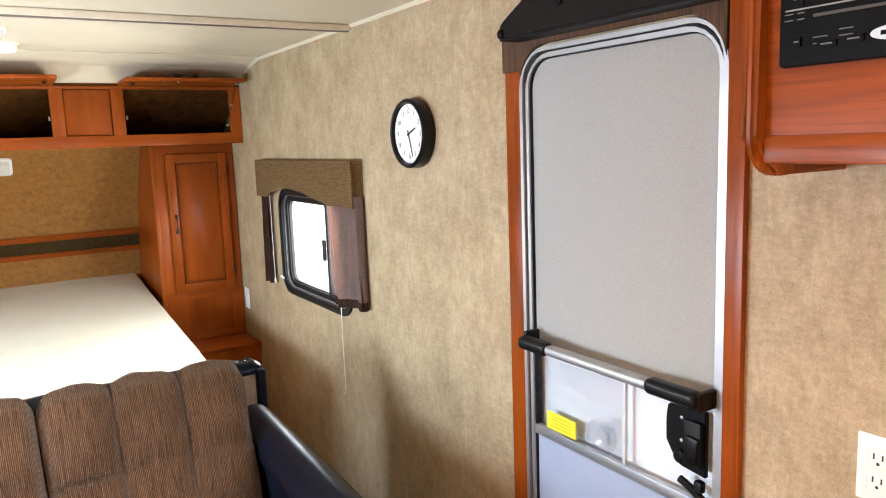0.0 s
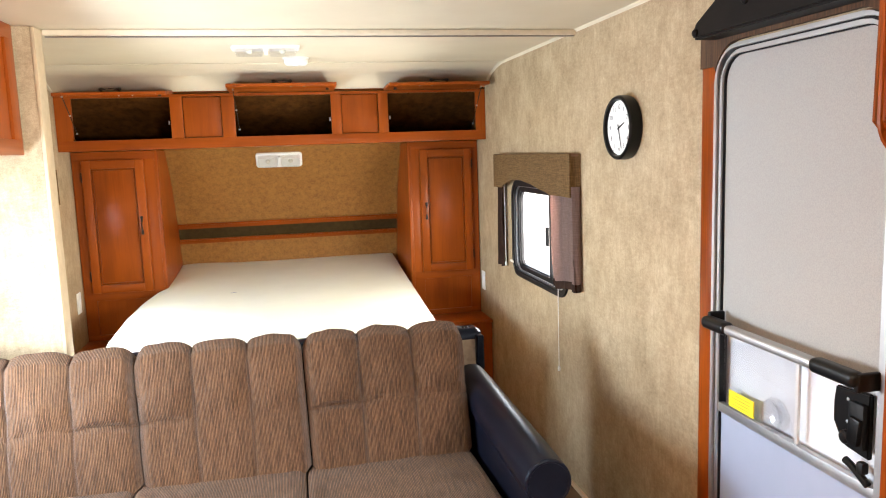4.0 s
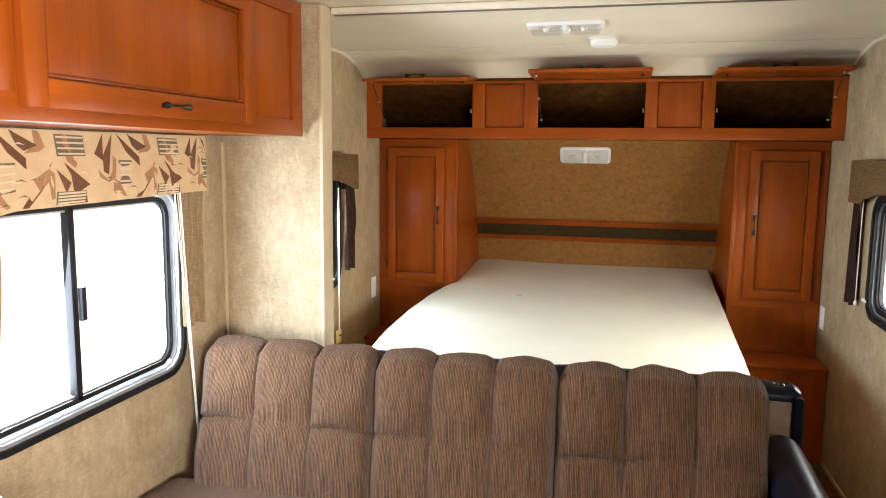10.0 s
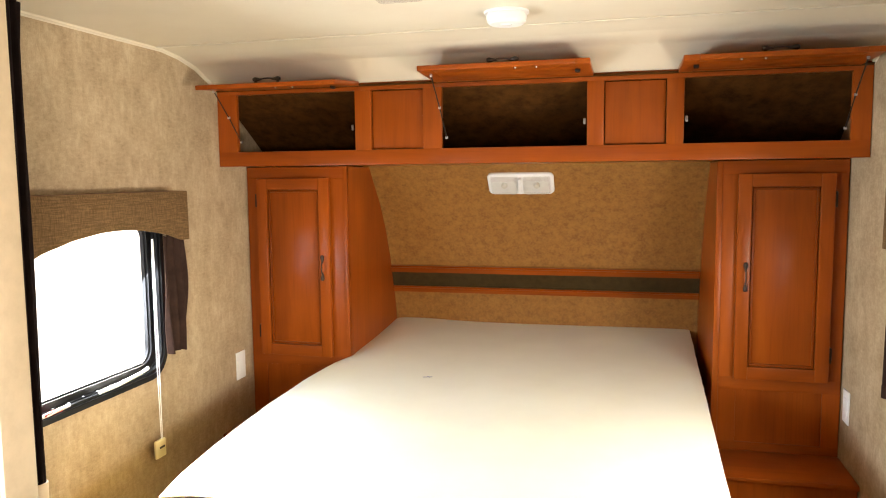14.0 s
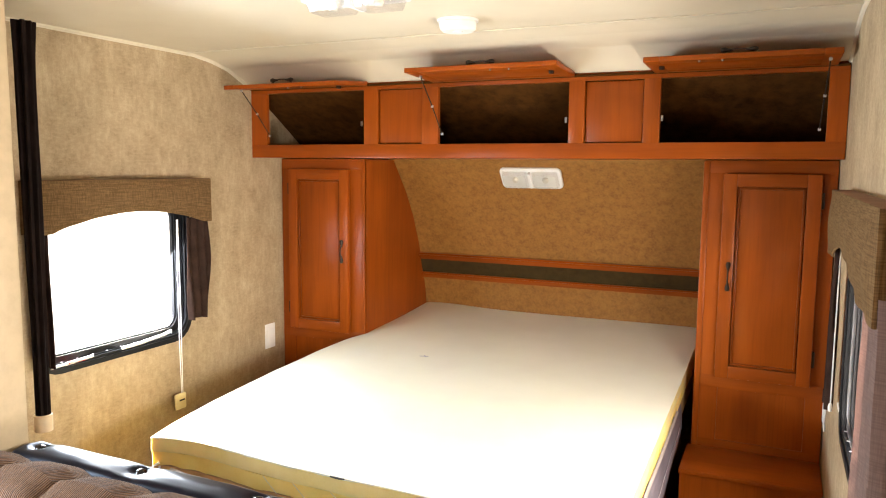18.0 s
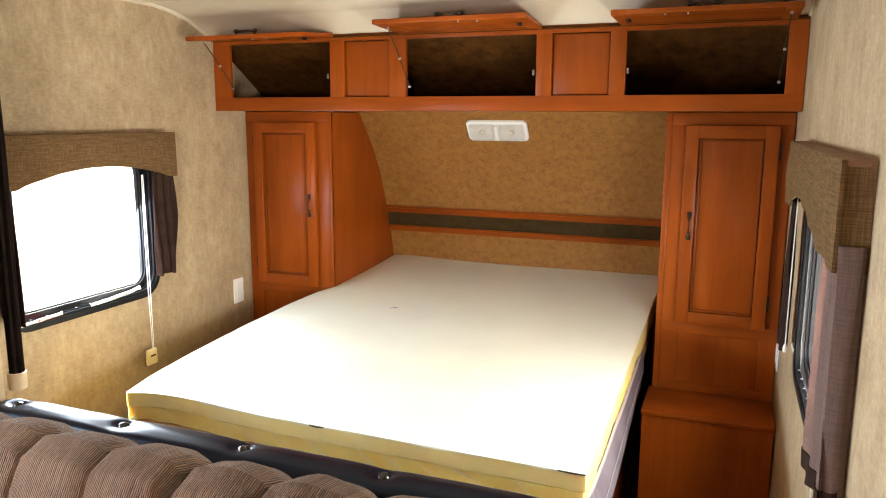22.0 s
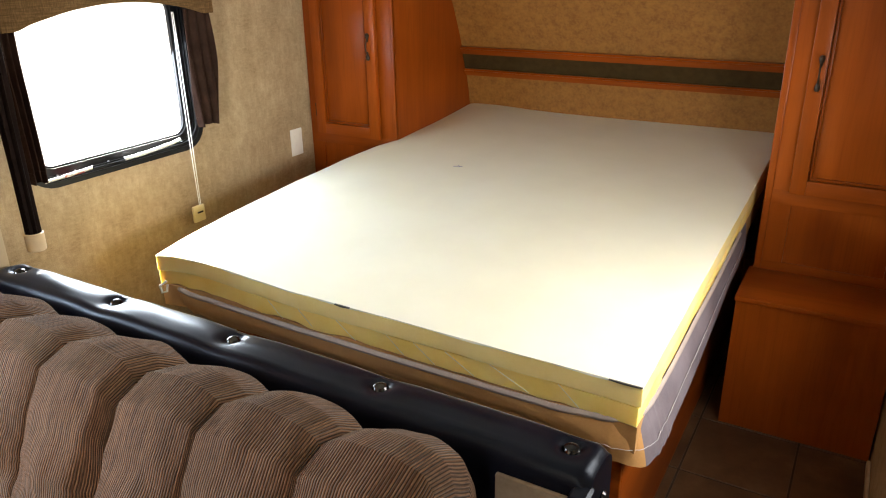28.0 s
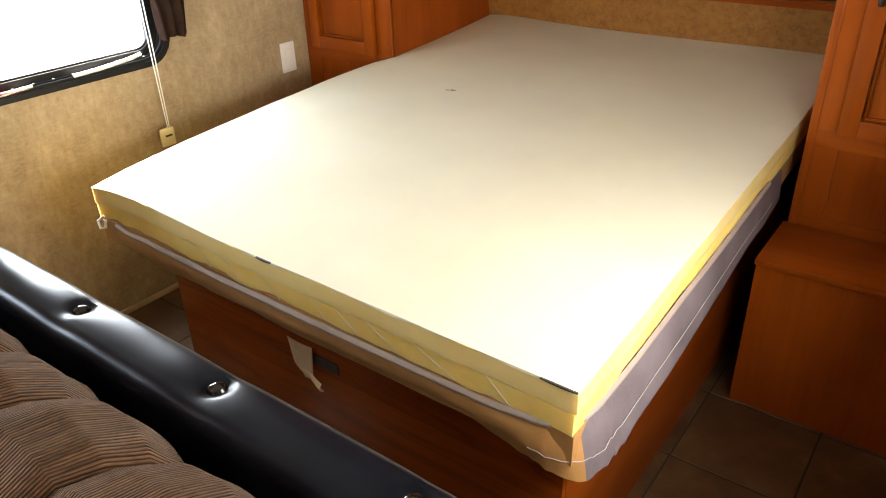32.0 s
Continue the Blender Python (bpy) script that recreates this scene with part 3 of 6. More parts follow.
def window(name, sx, w, split=None, latch_side=1, label="", crank=False):
    y0, y1, z0, z1 = w
    s = 1 if sx < 0 else -1
    gap = 0.017 if crank or s < 0 else 0.025
    base = thing(name, label, "window", (sx, (y0 + y1) / 2, z0), kind="structure")
    bm = bmesh.new()
    ring(bm, rr(y0 + 0.004, y1 - 0.004, z0 + 0.004, z1 - 0.004, 0.081), rr(y0 - 0.014, y1 + 0.014, z0 - 0.014, z1 + 0.014, 0.095), sx + s * 0.001, sx + s * 0.012)
    part("window_frame", bm, RUBBER, base, "black rounded clamp frame")
    bm = bmesh.new()
    ring(bm, rr(y0 + 0.018, y1 - 0.018, z0 + 0.018, z1 - 0.018, 0.070), rr(y0 + 0.003, y1 - 0.003, z0 + 0.003, z1 - 0.003, 0.082), sx - s * 0.044, sx - s * 0.004)
    part("inner_frame", bm, RUBBER if crank else ALU, base, "black reveal" if crank else "bright metal reveal")
    bm = bmesh.new()
    ring(bm, rr(y0 + 0.044, y1 - 0.044, z0 + 0.040, z1 - 0.040, 0.052), rr(y0 + gap, y1 - gap, z0 + gap, z1 - gap, 0.064), sx - s * 0.036, sx - s * 0.012)
    part("sash_frame", bm, RUBBER, base, "black sash frame")
    bm = bmesh.new()
    ring(bm, rr(y0 + 0.050, y1 - 0.050, z0 + 0.046, z1 - 0.046, 0.048), rr(y0 + 0.0445, y1 - 0.0445, z0 + 0.0405, z1 - 0.0405, 0.052), sx - s * 0.034, sx - s * 0.020)
    part("glazing_bead", bm, RUBBER if crank or s < 0 else ALU, base)
    bm = bmesh.new()
    ring(bm, rr(y0 + 0.014, y1 - 0.014, z0 + 0.014, z1 - 0.014, 0.074), rr(y0 + 0.0045, y1 - 0.0045, z0 + 0.0045, z1 - 0.0045, 0.081), sx - s * 0.003, sx + s * 0.007)
    part("frame_lip", bm, RUBBER if crank or s < 0 else ALU, base, "" if crank or s < 0 else "bright metal lip")
    ys = [y0 + 0.03, split, y1 - 0.03] if split else [y0 + 0.03, y1 - 0.03]
    for a, b in zip(ys, ys[1:]):
        p = part("pane", B(sx - s * 0.028, sx - s * 0.024, a, b, z0 + 0.03, z1 - 0.03), GLASS, base)
        p.visible_shadow = False
    if split:
        part("mullion", B(sx - s * 0.036, sx - s * 0.012, split - 0.011, split + 0.011, z0 + 0.03, z1 - 0.03, bev=0.003), RUBBER, base)
        part("latch", B(sx - s * 0.012, sx + s * 0.002, split + 0.008, split + 0.026, (z0 + z1) / 2 - 0.045, (z0 + z1) / 2 + 0.045, bev=0.004), RUBBER, base)
    bm = bmesh.new()
    for k in range(9):
        t = k / 8
        lathe(bm, [(0, 0.003), (0.003, 0.002), (0.004, 0)], Matrix.Translation((sx + s * 0.0005, y0 + 0.09 + (y1 - y0 - 0.18) * t, z0 + 0.021)) @ Matrix.Rotation(0, 4, "X"), 8)
    part("screws", bm, ALU, base)
    if crank:
        bm = bmesh.new()
        tube(bm, [(sx + s * 0.012, y0 + 0.33, z0 + 0.018), (sx + s * 0.022, y0 + 0.40, z0 + 0.022), (sx + s * 0.022, y0 + 0.52, z0 + 0.030), (sx + s * 0.018, y0 + 0.56, z0 + 0.036)], 0.006)
        part("crank_lever", bm, WHITE, base, "white plastic lever")
        part("red_tab", B(sx + s * 0.010, sx + s * 0.020, y0 + 0.10, y0 + 0.17, z0 + 0.012, z0 + 0.022, bev=0.003), plain("red_tab_plastic", (0.45, 0.02, 0.02, 1)), base, "small red release tab")
        bm = bmesh.new()
        tube(bm, [(sx + s * 0.012, y0 + 0.04, z0 + 0.014), (sx + s * 0.016, y0 + 0.12, z0 + 0.016), (sx + s * 0.016, y0 + 0.20, z0 + 0.020)], 0.005)
        part("sash_lever", bm, WHITE, base)
    return base


window("window_1", L, KW, 1.755, label="black framed sliding kitchen window, bright daylight outside")
window("window_2", L, LW, None, label="black framed bedside window with a white lever", crank=True)
window("window_3", R, RW, 2.92, label="black framed sliding bedside window")
window("window_4", R, DW, -0.6, label="black framed dinette window")


def folds(y0, y1, ztop, zbot, x, s, n, amp, pinch=0.0, bulge=0.0):
    """A gathered curtain: a wavy sheet in the y-z plane."""
    def fn(u, v):
        y = y0 + (y1 - y0) * u
        mid = (y0 + y1) / 2
        k = 1 - pinch * v + bulge * math.sin(math.pi * v)
        yy = mid + (y - mid) * k
        a = amp * (0.35 + 0.65 * min(1, v * 2.2))
        return (x + s * a * math.sin(2 * math.pi * n * u + 0.8 * math.sin(5 * v)), yy, ztop + (zbot - ztop) * v + 0.004 * math.sin(9 * u + y0))
    return fn


def curtain(name, fn, mat, label, hem=None, s=1, base_at=(0, 0, 0)):
    base = thing(name, label, "curtain", base_at)
    bm = bmesh.new()
    sheet(bm, fn, 60, 20, Vector((s * 0.0025, 0, 0)))
    part("panel", bm, mat, base)
    bm = bmesh.new()
    sheet(bm, lambda u, v: Vector(fn(u, 0.925 + 0.077 * v)) + Vector((s * 0.003, -0.002, 0)), 60, 3, Vector((s * 0.002, -0.001, 0)))
    part("hem", bm, hem or mat, base)
    return base


# one repeat of the valance print: shapes as (across, down) in hundredths of the cloth's drop
PRINT_LEAVES = [
    ((24, 2), (1, 31), (17, 41)), ((44, 0), (17, 34), (17, 56), (28, 61), (34, 31)),
    ((52, 0), (68, 28), (96, 50), (96, 36), (62, 9)), ((76, 0), (116, 20), (94, 27), (84, 20)),
    ((136, 41), (91, 98), (102, 98), (119, 78)), ((142, 50), (162, 83), (170, 69)),
    ((156, 41), (205, 73), (178, 86), (169, 59)), ((168, 92), (200, 88), (203, 98), (166, 98)),
]
PRINT_BIRDS = [
    ((6, 53), (28, 69), (36, 56), (39, 32), (46, 40), (44, 66), (30, 72), (10, 64)),
    ((40, 66), (52, 72), (72, 94), (66, 95), (50, 84), (46, 90), (40, 84)),
    ((112, 0), (122, 2), (128, 22), (118, 28), (94, 30), (112, 18)),
    ((106, 63), (130, 50), (140, 56), (142, 88), (136, 90), (130, 66), (118, 80)),
    ((158, 4), (168, 6), (172, 32), (182, 44), (178, 50), (162, 40)),
]


def leaf_print(front, fn, width, s):
    """Pointed leaves, birds and ribbed squares printed on a cloth fn(u, v), repeating along it; they lie on its face."""
    drop, repeat = 0.195, 0.400
    rnd = random.Random(8)
    sets = {"dark": bmesh.new(), "mid": bmesh.new(), "grey": bmesh.new(), "pale": bmesh.new()}
    lift = {"mid": 0.0010, "grey": 0.0006, "dark": 0.0014, "pale": 0.0021}

    def poly(kind, pts):
        pts = [(min(max(a, 0.002), width - 0.002), min(max(d, 0.002), drop - 0.003)) for a, d in pts]
        vs = [sets[kind].verts.new(Vector(fn(a / width, d / drop)) + Vector((s * lift[kind], 0, 0))) for a, d in pts]
        if max(p[0] for p in pts) - min(p[0] for p in pts) > 0.002:
            sets[kind].faces.new(vs)

    a0 = width - 0.135 - 3 * repeat
    while a0 < width:
        at = lambda p: (a0 + p[0] / 213 * repeat, p[1] / 100 * drop)
        for kind, shapes in (("dark", PRINT_LEAVES), ("mid", PRINT_BIRDS)):
            for shape in shapes:
                poly(kind, [at(p) for p in shape])
        for x0, x1, y0, y1 in ((51, 79, 40, 76), (146, 198, 5, 34), (144, 200, 80, 97)):
            poly("grey", [at(p) for p in ((x0, y0), (x1, y0 + 1), (x1, y1), (x0, y1))])
            n = 4
            for k in range(n):
                y = y0 + (y1 - y0) * (k + 0.35) / n
                poly("pale", [at(p) for p in ((x0 + 2, y), (x1 - 2, y + 0.5), (x1 - 2, y + 3), (x0 + 2, y + 2.5))])
        for k in range(9):
            x, y = rnd.uniform(0, 200), rnd.uniform(10, 92)
            poly("pale" if k % 2 else "grey", [at(p) for p in ((x, y), (x + 12, y - 3), (x + 22, y + 1), (x + 11, y - 1))])
        a0 += repeat
    for kind, mat in (("mid", PRINT_MID), ("grey", PRINT_GREY), ("dark", PRINT_DARK), ("pale", PRINT_PALE)):
        part("printed_" + kind + "_leaves", sets[kind], mat, front, "", False)


def valance(name, y0, y1, z0, z1, sx, depth, mat, label, arch):
    """A cloth pelmet box: arched front, two returns, a top board."""
    s = 1 if sx < 0 else -1
    base = thing(name, label, "valance", (sx, (y0 + y1) / 2, z0))
    xo = sx + s * depth

    def fn(u, v):
        zb = z0 + arch(u)
        y = y0 + (y1 - y0) * u
        flare = 0.010 * math.sin(math.pi * v) * min(1.0, u / 0.06, (1 - u) / 0.06)
        return (xo + s * (flare + 0.0025 * math.sin(40 * u) * v), y, z1 + (zb - z1) * v)
    bm = bmesh.new()
    sheet(bm, fn, 44, 10, Vector((-s * 0.006, 0, 0)))
    front = part("front_panel", bm, mat, base)
    if mat is PRINT:
        leaf_print(front, fn, y1 - y0, s)
    for y in (y0, y1):
        zb = z0 + arch(0 if y == y0 else 1)
        d = 0.006 if y == y0 else -0.006
        bm = bmesh.new()
        sheet(bm, lambda u, v: (sx + s * (0.001 + (depth - 0.003) * u), y + (0.004 if d > 0 else -0.004) * math.sin(3 * u), z1 - 0.001 + (zb - z1) * v), 6, 6, Vector((0, d, 0)))
        part("side_panel", bm, mat, base)
    part("top_board", B(sx + s * 0.001, sx + s * (depth - 0.002), y0 + 0.002, y1 - 0.002, z1 - 0.010, z1 + 0.001, bev=0.002), mat if mat is PRINT else BOARD, base, "" if mat is PRINT else "bare reddish brown board")
    return base


def bell(u, a, edge=0.18):
    t = min(u, 1 - u)
    if t < edge:
        return 0.0
    return a * math.sin(math.pi * (u - edge) / (1 - 2 * edge)) ** 0.8


valance("valance", 1.282, 2.318, 1.312, 1.516, L, 0.032, PRINT, "kitchen window valance printed with brown leaves", lambda u: -0.004 + 0.020 * min(1, max(0, u - 0.10) / 0.14) + 0.014 * u)
valance("valance", 2.83, 3.585, 1.29, 1.458, L, 0.088, LINEN, "brown linen valance above the bedside window", lambda u: bell(u, 0.055, 0.06))
valance("valance", 2.512, 3.630, 1.282, 1.457, R, 0.050, LINEN, "brown linen valance with arched lower edge", lambda u: 0.050 * math.sin(math.pi * min(1, max(0, (u - 0.21) / 0.66)) ** 1.45) ** 0.75)

curtain("curtain", folds(1.290, 1.500, 1.335, 0.900, L + 0.020, 1, 4, 0.006, 0.28), LINEN_TAN, "tan linen curtain panel, sunlit at one edge", s=1, base_at=(L, 1.35, 0.905))
curtain("curtain", folds(2.172, 2.312, 1.345, 0.915, L + 0.018, 1, 3.5, 0.007, 0.24), LINEN_TAN, "narrow tan linen curtain beside the window", s=1, base_at=(L, 2.15, 0.93))
curtain("curtain", folds(3.475, 3.585, 1.31, 0.905, L + 0.062, 1, 3, 0.012, 0.08, 0.22), CLOTH_DARK, "dark brown curtain gathered beside the window", s=1, base_at=(L, 3.53, 0.905))
curtain("curtain", folds(2.835, 2.885, 1.31, 0.86, L + 0.050, 1, 2.5, 0.012, 0.1), CLOTH_DARK, "dark brown curtain gathered beside the window", s=1, base_at=(L, 2.88, 0.86))


def near_panel(u, v):
    """From the window's middle along the front, then round the corner back to the wall; gathered at the top, loose at the hem."""
    g = math.exp(-(v / 0.22) ** 2)
    wave = 0.0125 * math.sin(2 * math.pi * 3.6 * u + 0.9 * math.sin(3 * v)) * (0.35 + 0.65 * g) + 0.004 * noise.noise((u * 5, v * 4, 2.0))
    wave += 0.018 * noise.noise((u * 2.2 + 3, v * 1.4, 8.0)) * v + 0.004 * v ** 4 * math.sin(2 * math.pi * 5.5 * u)
    z = 1.325 - (0.445 - 0.022 * u + 0.006 * math.sin(9 * u)) * v
    out = 0.004 + 0.010 * v
    if u < 0.76:
        k = u / 0.76
        return (R - 0.026 - out + wave, 2.785 - 0.020 * v + 0.012 * math.sin(5 * v) - (0.275 - 0.010 * v) * k, z)
    k = (u - 0.76) / 0.24
    return (R - 0.026 - out + wave * (1 - k) + (0.022 + out) * k, 2.510 - 0.010 * v - 0.008 * math.sin(math.pi * k), z)


curtain("curtain", near_panel, SHEER, "mauve brown curtain with a dark hem", CLOTH_DARK, -1, (R, 2.6, 0.88))
curtain("curtain", folds(3.535, 3.625, 1.31, 0.855, R - 0.026, -1, 2.5, 0.010, 0.05), CLOTH_DARK, "dark brown curtain gathered beside the window", None, -1, (R, 3.53, 0.868))


def cord(name, x, y, z1, z0, label, sway=0.0, tassel=True, double=False, lean=0.0):
    base = thing(name, label, "blind cord", (x, y, z0))
    for k in range(2 if double else 1):
        bm = bmesh.new()
        tube(bm, [(x, y + 0.006 * k - lean * (1 - i / 12) * (1 - 0.25 * k) + sway * math.sin(math.pi * i / 12) * (1 if k == 0 else -0.4), z1 + (z0 - z1) * i / 12) for i in range(13)], 0.0018, 6)
        part("string", bm, WHITE, base)
    if tassel:
        bm = bmesh.new()
        lathe(bm, [(0, 0.0), (0.004, 0.0), (0.0065, -0.012), (0.005, -0.022), (0, -0.022)], Matrix.Translation((x, y, z0)), 12)
        part("tassel", bm, WHITE, base)
    return base


cord("blind_cord", L + 0.034, 2.222, 1.34, 0.50, "white double blind cord hanging beside the window", 0.004, True, True, 0.085)
cord("blind_cord", L + 0.035, 3.45, 1.30, 0.60, "white blind cord hanging to a yellow tag", -0.004, False, True)
cord("blind_cord", R - 0.02, 2.735, 0.90, 0.515, "white blind cord with a small tassel", 0.002)
cord("blind_cord", R - 0.027, 3.505, 1.32, 0.880, "white blind cord with a small tassel", 0.002)
tag = thing("cord_tag", "pale yellow plastic tag at the cord's end", "cord tag", (L + 0.035, 3.443, 0.55))
part("plate", B(L + 0.028, L + 0.040, 3.415, 3.470, 0.548, 0.612, bev=0.006), plain("pale_yellow_plastic", (0.82, 0.74, 0.46, 1), 0.5), tag)
part("bar", B(L + 0.040, L + 0.042, 3.432, 3.458, 0.582, 0.588), INK, tag)


def outlet(y, z, sx, label, sockets):
    s = 1 if sx < 0 else -1
    base = thing("wall_outlet", label, "outlet", (sx, y, z))
    part("cover_plate", B(sx + s * 0.0006, sx + s * 0.006, y - 0.036, y + 0.036, z - 0.058, z + 0.058, bev=0.003), WHITE, base)
    if sockets:
        for dz in (-0.02, 0.02):
            soc = part("socket", B(sx + s * 0.006, sx + s * 0.0085, y - 0.017, y + 0.017, z + dz - 0.0165, z + dz + 0.0165, bev=0.003), WHITE, base)
            for dy in (-0.007, 0.007):
                part("slot", B(sx + s * 0.0084, sx + s * 0.009, y + dy - 0.0014, y + dy + 0.0014, z + dz - 0.001, z + dz + 0.009), INK, soc)
            bm = bmesh.new()
            lathe(bm, [(0, 0.0005), (0.0028, 0.0005), (0.0028, 0)], Matrix.Translation((sx + s * 0.0086, y, z + dz - 0.008)) @ Matrix.Rotation(radians(90 * s), 4, "Y"), 10)
            part("slot", bm, INK, soc)
    else:
        part("rocker", B(sx + s * 0.006, sx + s * 0.0095, y - 0.016, y + 0.016, z - 0.033, z + 0.033, bev=0.002), WHITE, base)
    return base


outlet(0.622, 0.963, R, "white double wall outlet beside the entry door", True)
outlet(4.052, 0.715, L, "white wall plate beside the wardrobe", False)
outlet(4.085, 0.680, R, "white wall plate beside the wardrobe", False)
outlet(0.940, 1.00, L, "white wall plate above the counter", False)

clip = thing("curtain_clip", "small white plastic clip on the wall beside the curtain", "clip", (R, 3.44, 0.885))
part("body", B(R - 0.014, R - 0.0008, 3.415, 3.475, 0.884, 0.896, bev=0.003), WHITE, clip)

# ---------------------------------------------------------------- entry door
y0, y1, z0, z1 = DR
door = thing("door_1", "closed white entry door behind a grey screen door", "door", (R, (y0 + y1) / 2, 0.02), kind="structure")
part("door_leaf", B(R + 0.030, R + 0.044, y0 - 0.01, y1 + 0.01, z0, z1 + 0.005), DOORWHITE, door, "white outer door")
for a, b in ((0.0, 0.011), (0.015, 0.026)):
    bm = bmesh.new()
    d = 0.004 - a
    ring(bm, rr(y0 + b, y1 - b, z0 + b, z1 - b, 0.02, 6, 0.085 - b * 0.5), rr(y0 + a, y1 - a, z0 + a, z1 - a, 0.03, 6, 0.10 - a * 0.5), R - 0.014 + a * 0.5, R + 0.02)
    part("frame", bm, ALU, door, "bright aluminium frame")
bm = bmesh.new()
ring(bm, rr(y0 + 0.0152, y1 - 0.0152, z0 + 0.0152, z1 - 0.0152, 0.025, 6, 0.0924), rr(y0 + 0.0108, y1 - 0.0108, z0 + 0.0108, z1 - 0.0108, 0.025, 6, 0.0946), R - 0.005, R + 0.02)
part("frame_groove", bm, RUBBER, door, "black rubber seal")
bm = bmesh.new()
ring(bm, rr(y0 + 0.0290, y1 - 0.0290, z0 + 0.029, z1 - 0.029, 0.025, 6, 0.070), rr(y0 + 0.0262, y1 - 0.0262, z0 + 0.0262, z1 - 0.0262, 0.025, 6, 0.072), R - 0.001, R + 0.02)
part("inner_seal", bm, RUBBER, door, "black rubber seal")
for zz, h in ((0.745, 0.026), (0.968, 0.018)):
    part("rail", B(R - 0.002, R + 0.014, y0 + 0.024, y1 - 0.024, zz - h / 2, zz + h / 2, bev=0.0015), ALU, door)
part("screen", B(R + 0.006, R + 0.009, y0 + 0.024, y1 - 0.024, 0.976, z1 - 0.024), MESH, door, "grey mesh screen")
part("lower_panel", B(R + 0.006, R + 0.010, y0 + 0.024, y1 - 0.024, z0 + 0.035, 0.734), PANELGREY, door, "blue grey lower panel")
p = part("slider", B(R + 0.004, R + 0.007, 1.199, y1 - 0.026, 0.758, 0.958, bev=0.001), CLEAR, door, "clear plastic slide panel")
p.visible_shadow = False
part("slider_edge", B(R + 0.001, R + 0.009, 1.190, 1.200, 0.758, 0.958, bev=0.001), plain("frosted_edge", (0.6, 0.62, 0.64, 1), 0.3), door)
stk = part("sticker", B(R + 0.0015, R + 0.0038, 1.361, 1.471, 0.762, 0.808), YELLOW, door, "yellow warning sticker with unreadable print")
for k in range(4):
    part("print_line", B(R + 0.0010, R + 0.0016, 1.376, 1.456 - 0.012 * (k % 2), 0.771 + 0.009 * k, 0.7722 + 0.009 * k), DIMINK, stk)
bm = bmesh.new()
lathe(bm, [(0, 0.0), (0.024, 0.0), (0.032, 0.004), (0.036, 0.014), (0.034, 0.022), (0.026, 0.024), (0.022, 0.012), (0, 0.010)], Matrix.Translation((R + 0.003, 1.252, 0.812)) @ Matrix.Scale(1.25, 4) @ Matrix.Rotation(radians(-90), 4, "Y"), 28)
p = part("slider_knob", bm, CLEAR, door, "round clear plastic finger pull")
bm = bmesh.new()
slab(bm, [(0.961, 0.958), (1.061, 0.950), (1.066, 0.915), (1.060, 0.895), (1.066, 0.870), (1.046, 0.850), (1.028, 0.822), (0.961, 0.815)], R - 0.006, R + 0.006)
bmesh.ops.bevel(bm, geom=list(bm.edges), offset=0.003, segments=2, affect="EDGES")
lk = part("latch_plate", bm, BLACK, door, "black door latch")
part("latch_body", B(R - 0.020, R - 0.005, 0.964, 1.008, 0.835, 0.935, bev=0.006), RUBBER, lk)
part("latch_lever", B(R - 0.030, R - 0.016, 0.966, 0.998, 0.845, 0.905, bev=0.006, m=Matrix.Translation((R, 0.982, 0.875)) @ Matrix.Rotation(0.12, 4, "X") @ Matrix.Translation((-R, -0.982, -0.875))), BLACK, lk)
bm = bmesh.new()
lathe(bm, [(0.016, 0), (0.015, 0.010), (0.009, 0.014), (0, 0.015)], Matrix.Translation((R - 0.005, 1.022, 0.846)) @ Matrix.Rotation(radians(-90), 4, "Y"), 18)
part("turn_knob", bm, BLACK, lk)
for zz in (0.930, 0.880):
    bm = bmesh.new()
    lathe(bm, [(0.0042, 0), (0.0036, 0.002), (0, 0.0028)], Matrix.Translation((R - 0.0055, 1.022, zz)) @ Matrix.Rotation(radians(-90), 4, "Y"), 12)
    part("rivet", bm, ALU, lk)
bm = bmesh.new()
tube(bm, [(R - 0.004, 0.961 + 0.066 * (k / 10), 0.768 + 0.024 * math.sin(radians(12 + 7.0 * k)) - 0.012 * (1 - k / 10)) for k in range(11)], 0.0085, 10)
low = part("lower_latch", bm, BLACK, door, "black curved lower latch")
part("latch_pivot", B(R - 0.016, R + 0.002, 0.964, 0.984, 0.782, 0.808, bev=0.006), RUBBER, low)
bar = part("grab_bar", B(R - 0.070, R - 0.040, 1.066, 1.396, 0.988, 1.012, bev=0.0115, seg=6), ALU, door, "satin aluminium grab bar")
part("bar_grip", B(R - 0.074, R - 0.036, 1.391, 1.500, 0.983, 1.017, bev=0.0165, seg=7), BLACK, bar)
part("bar_grip", B(R - 0.074, R - 0.036, 0.938, 1.071, 0.983, 1.017, bev=0.0165, seg=7), BLACK, bar)
part("bar_mount", B(R - 0.060, R - 0.002, 0.936, 0.950, 0.974, 1.014, bev=0.006, seg=4), BLACK, bar)
part("bar_mount", B(R - 0.050, R - 0.002, 1.488, 1.502, 0.990, 1.026, bev=0.006, seg=4), BLACK, bar)

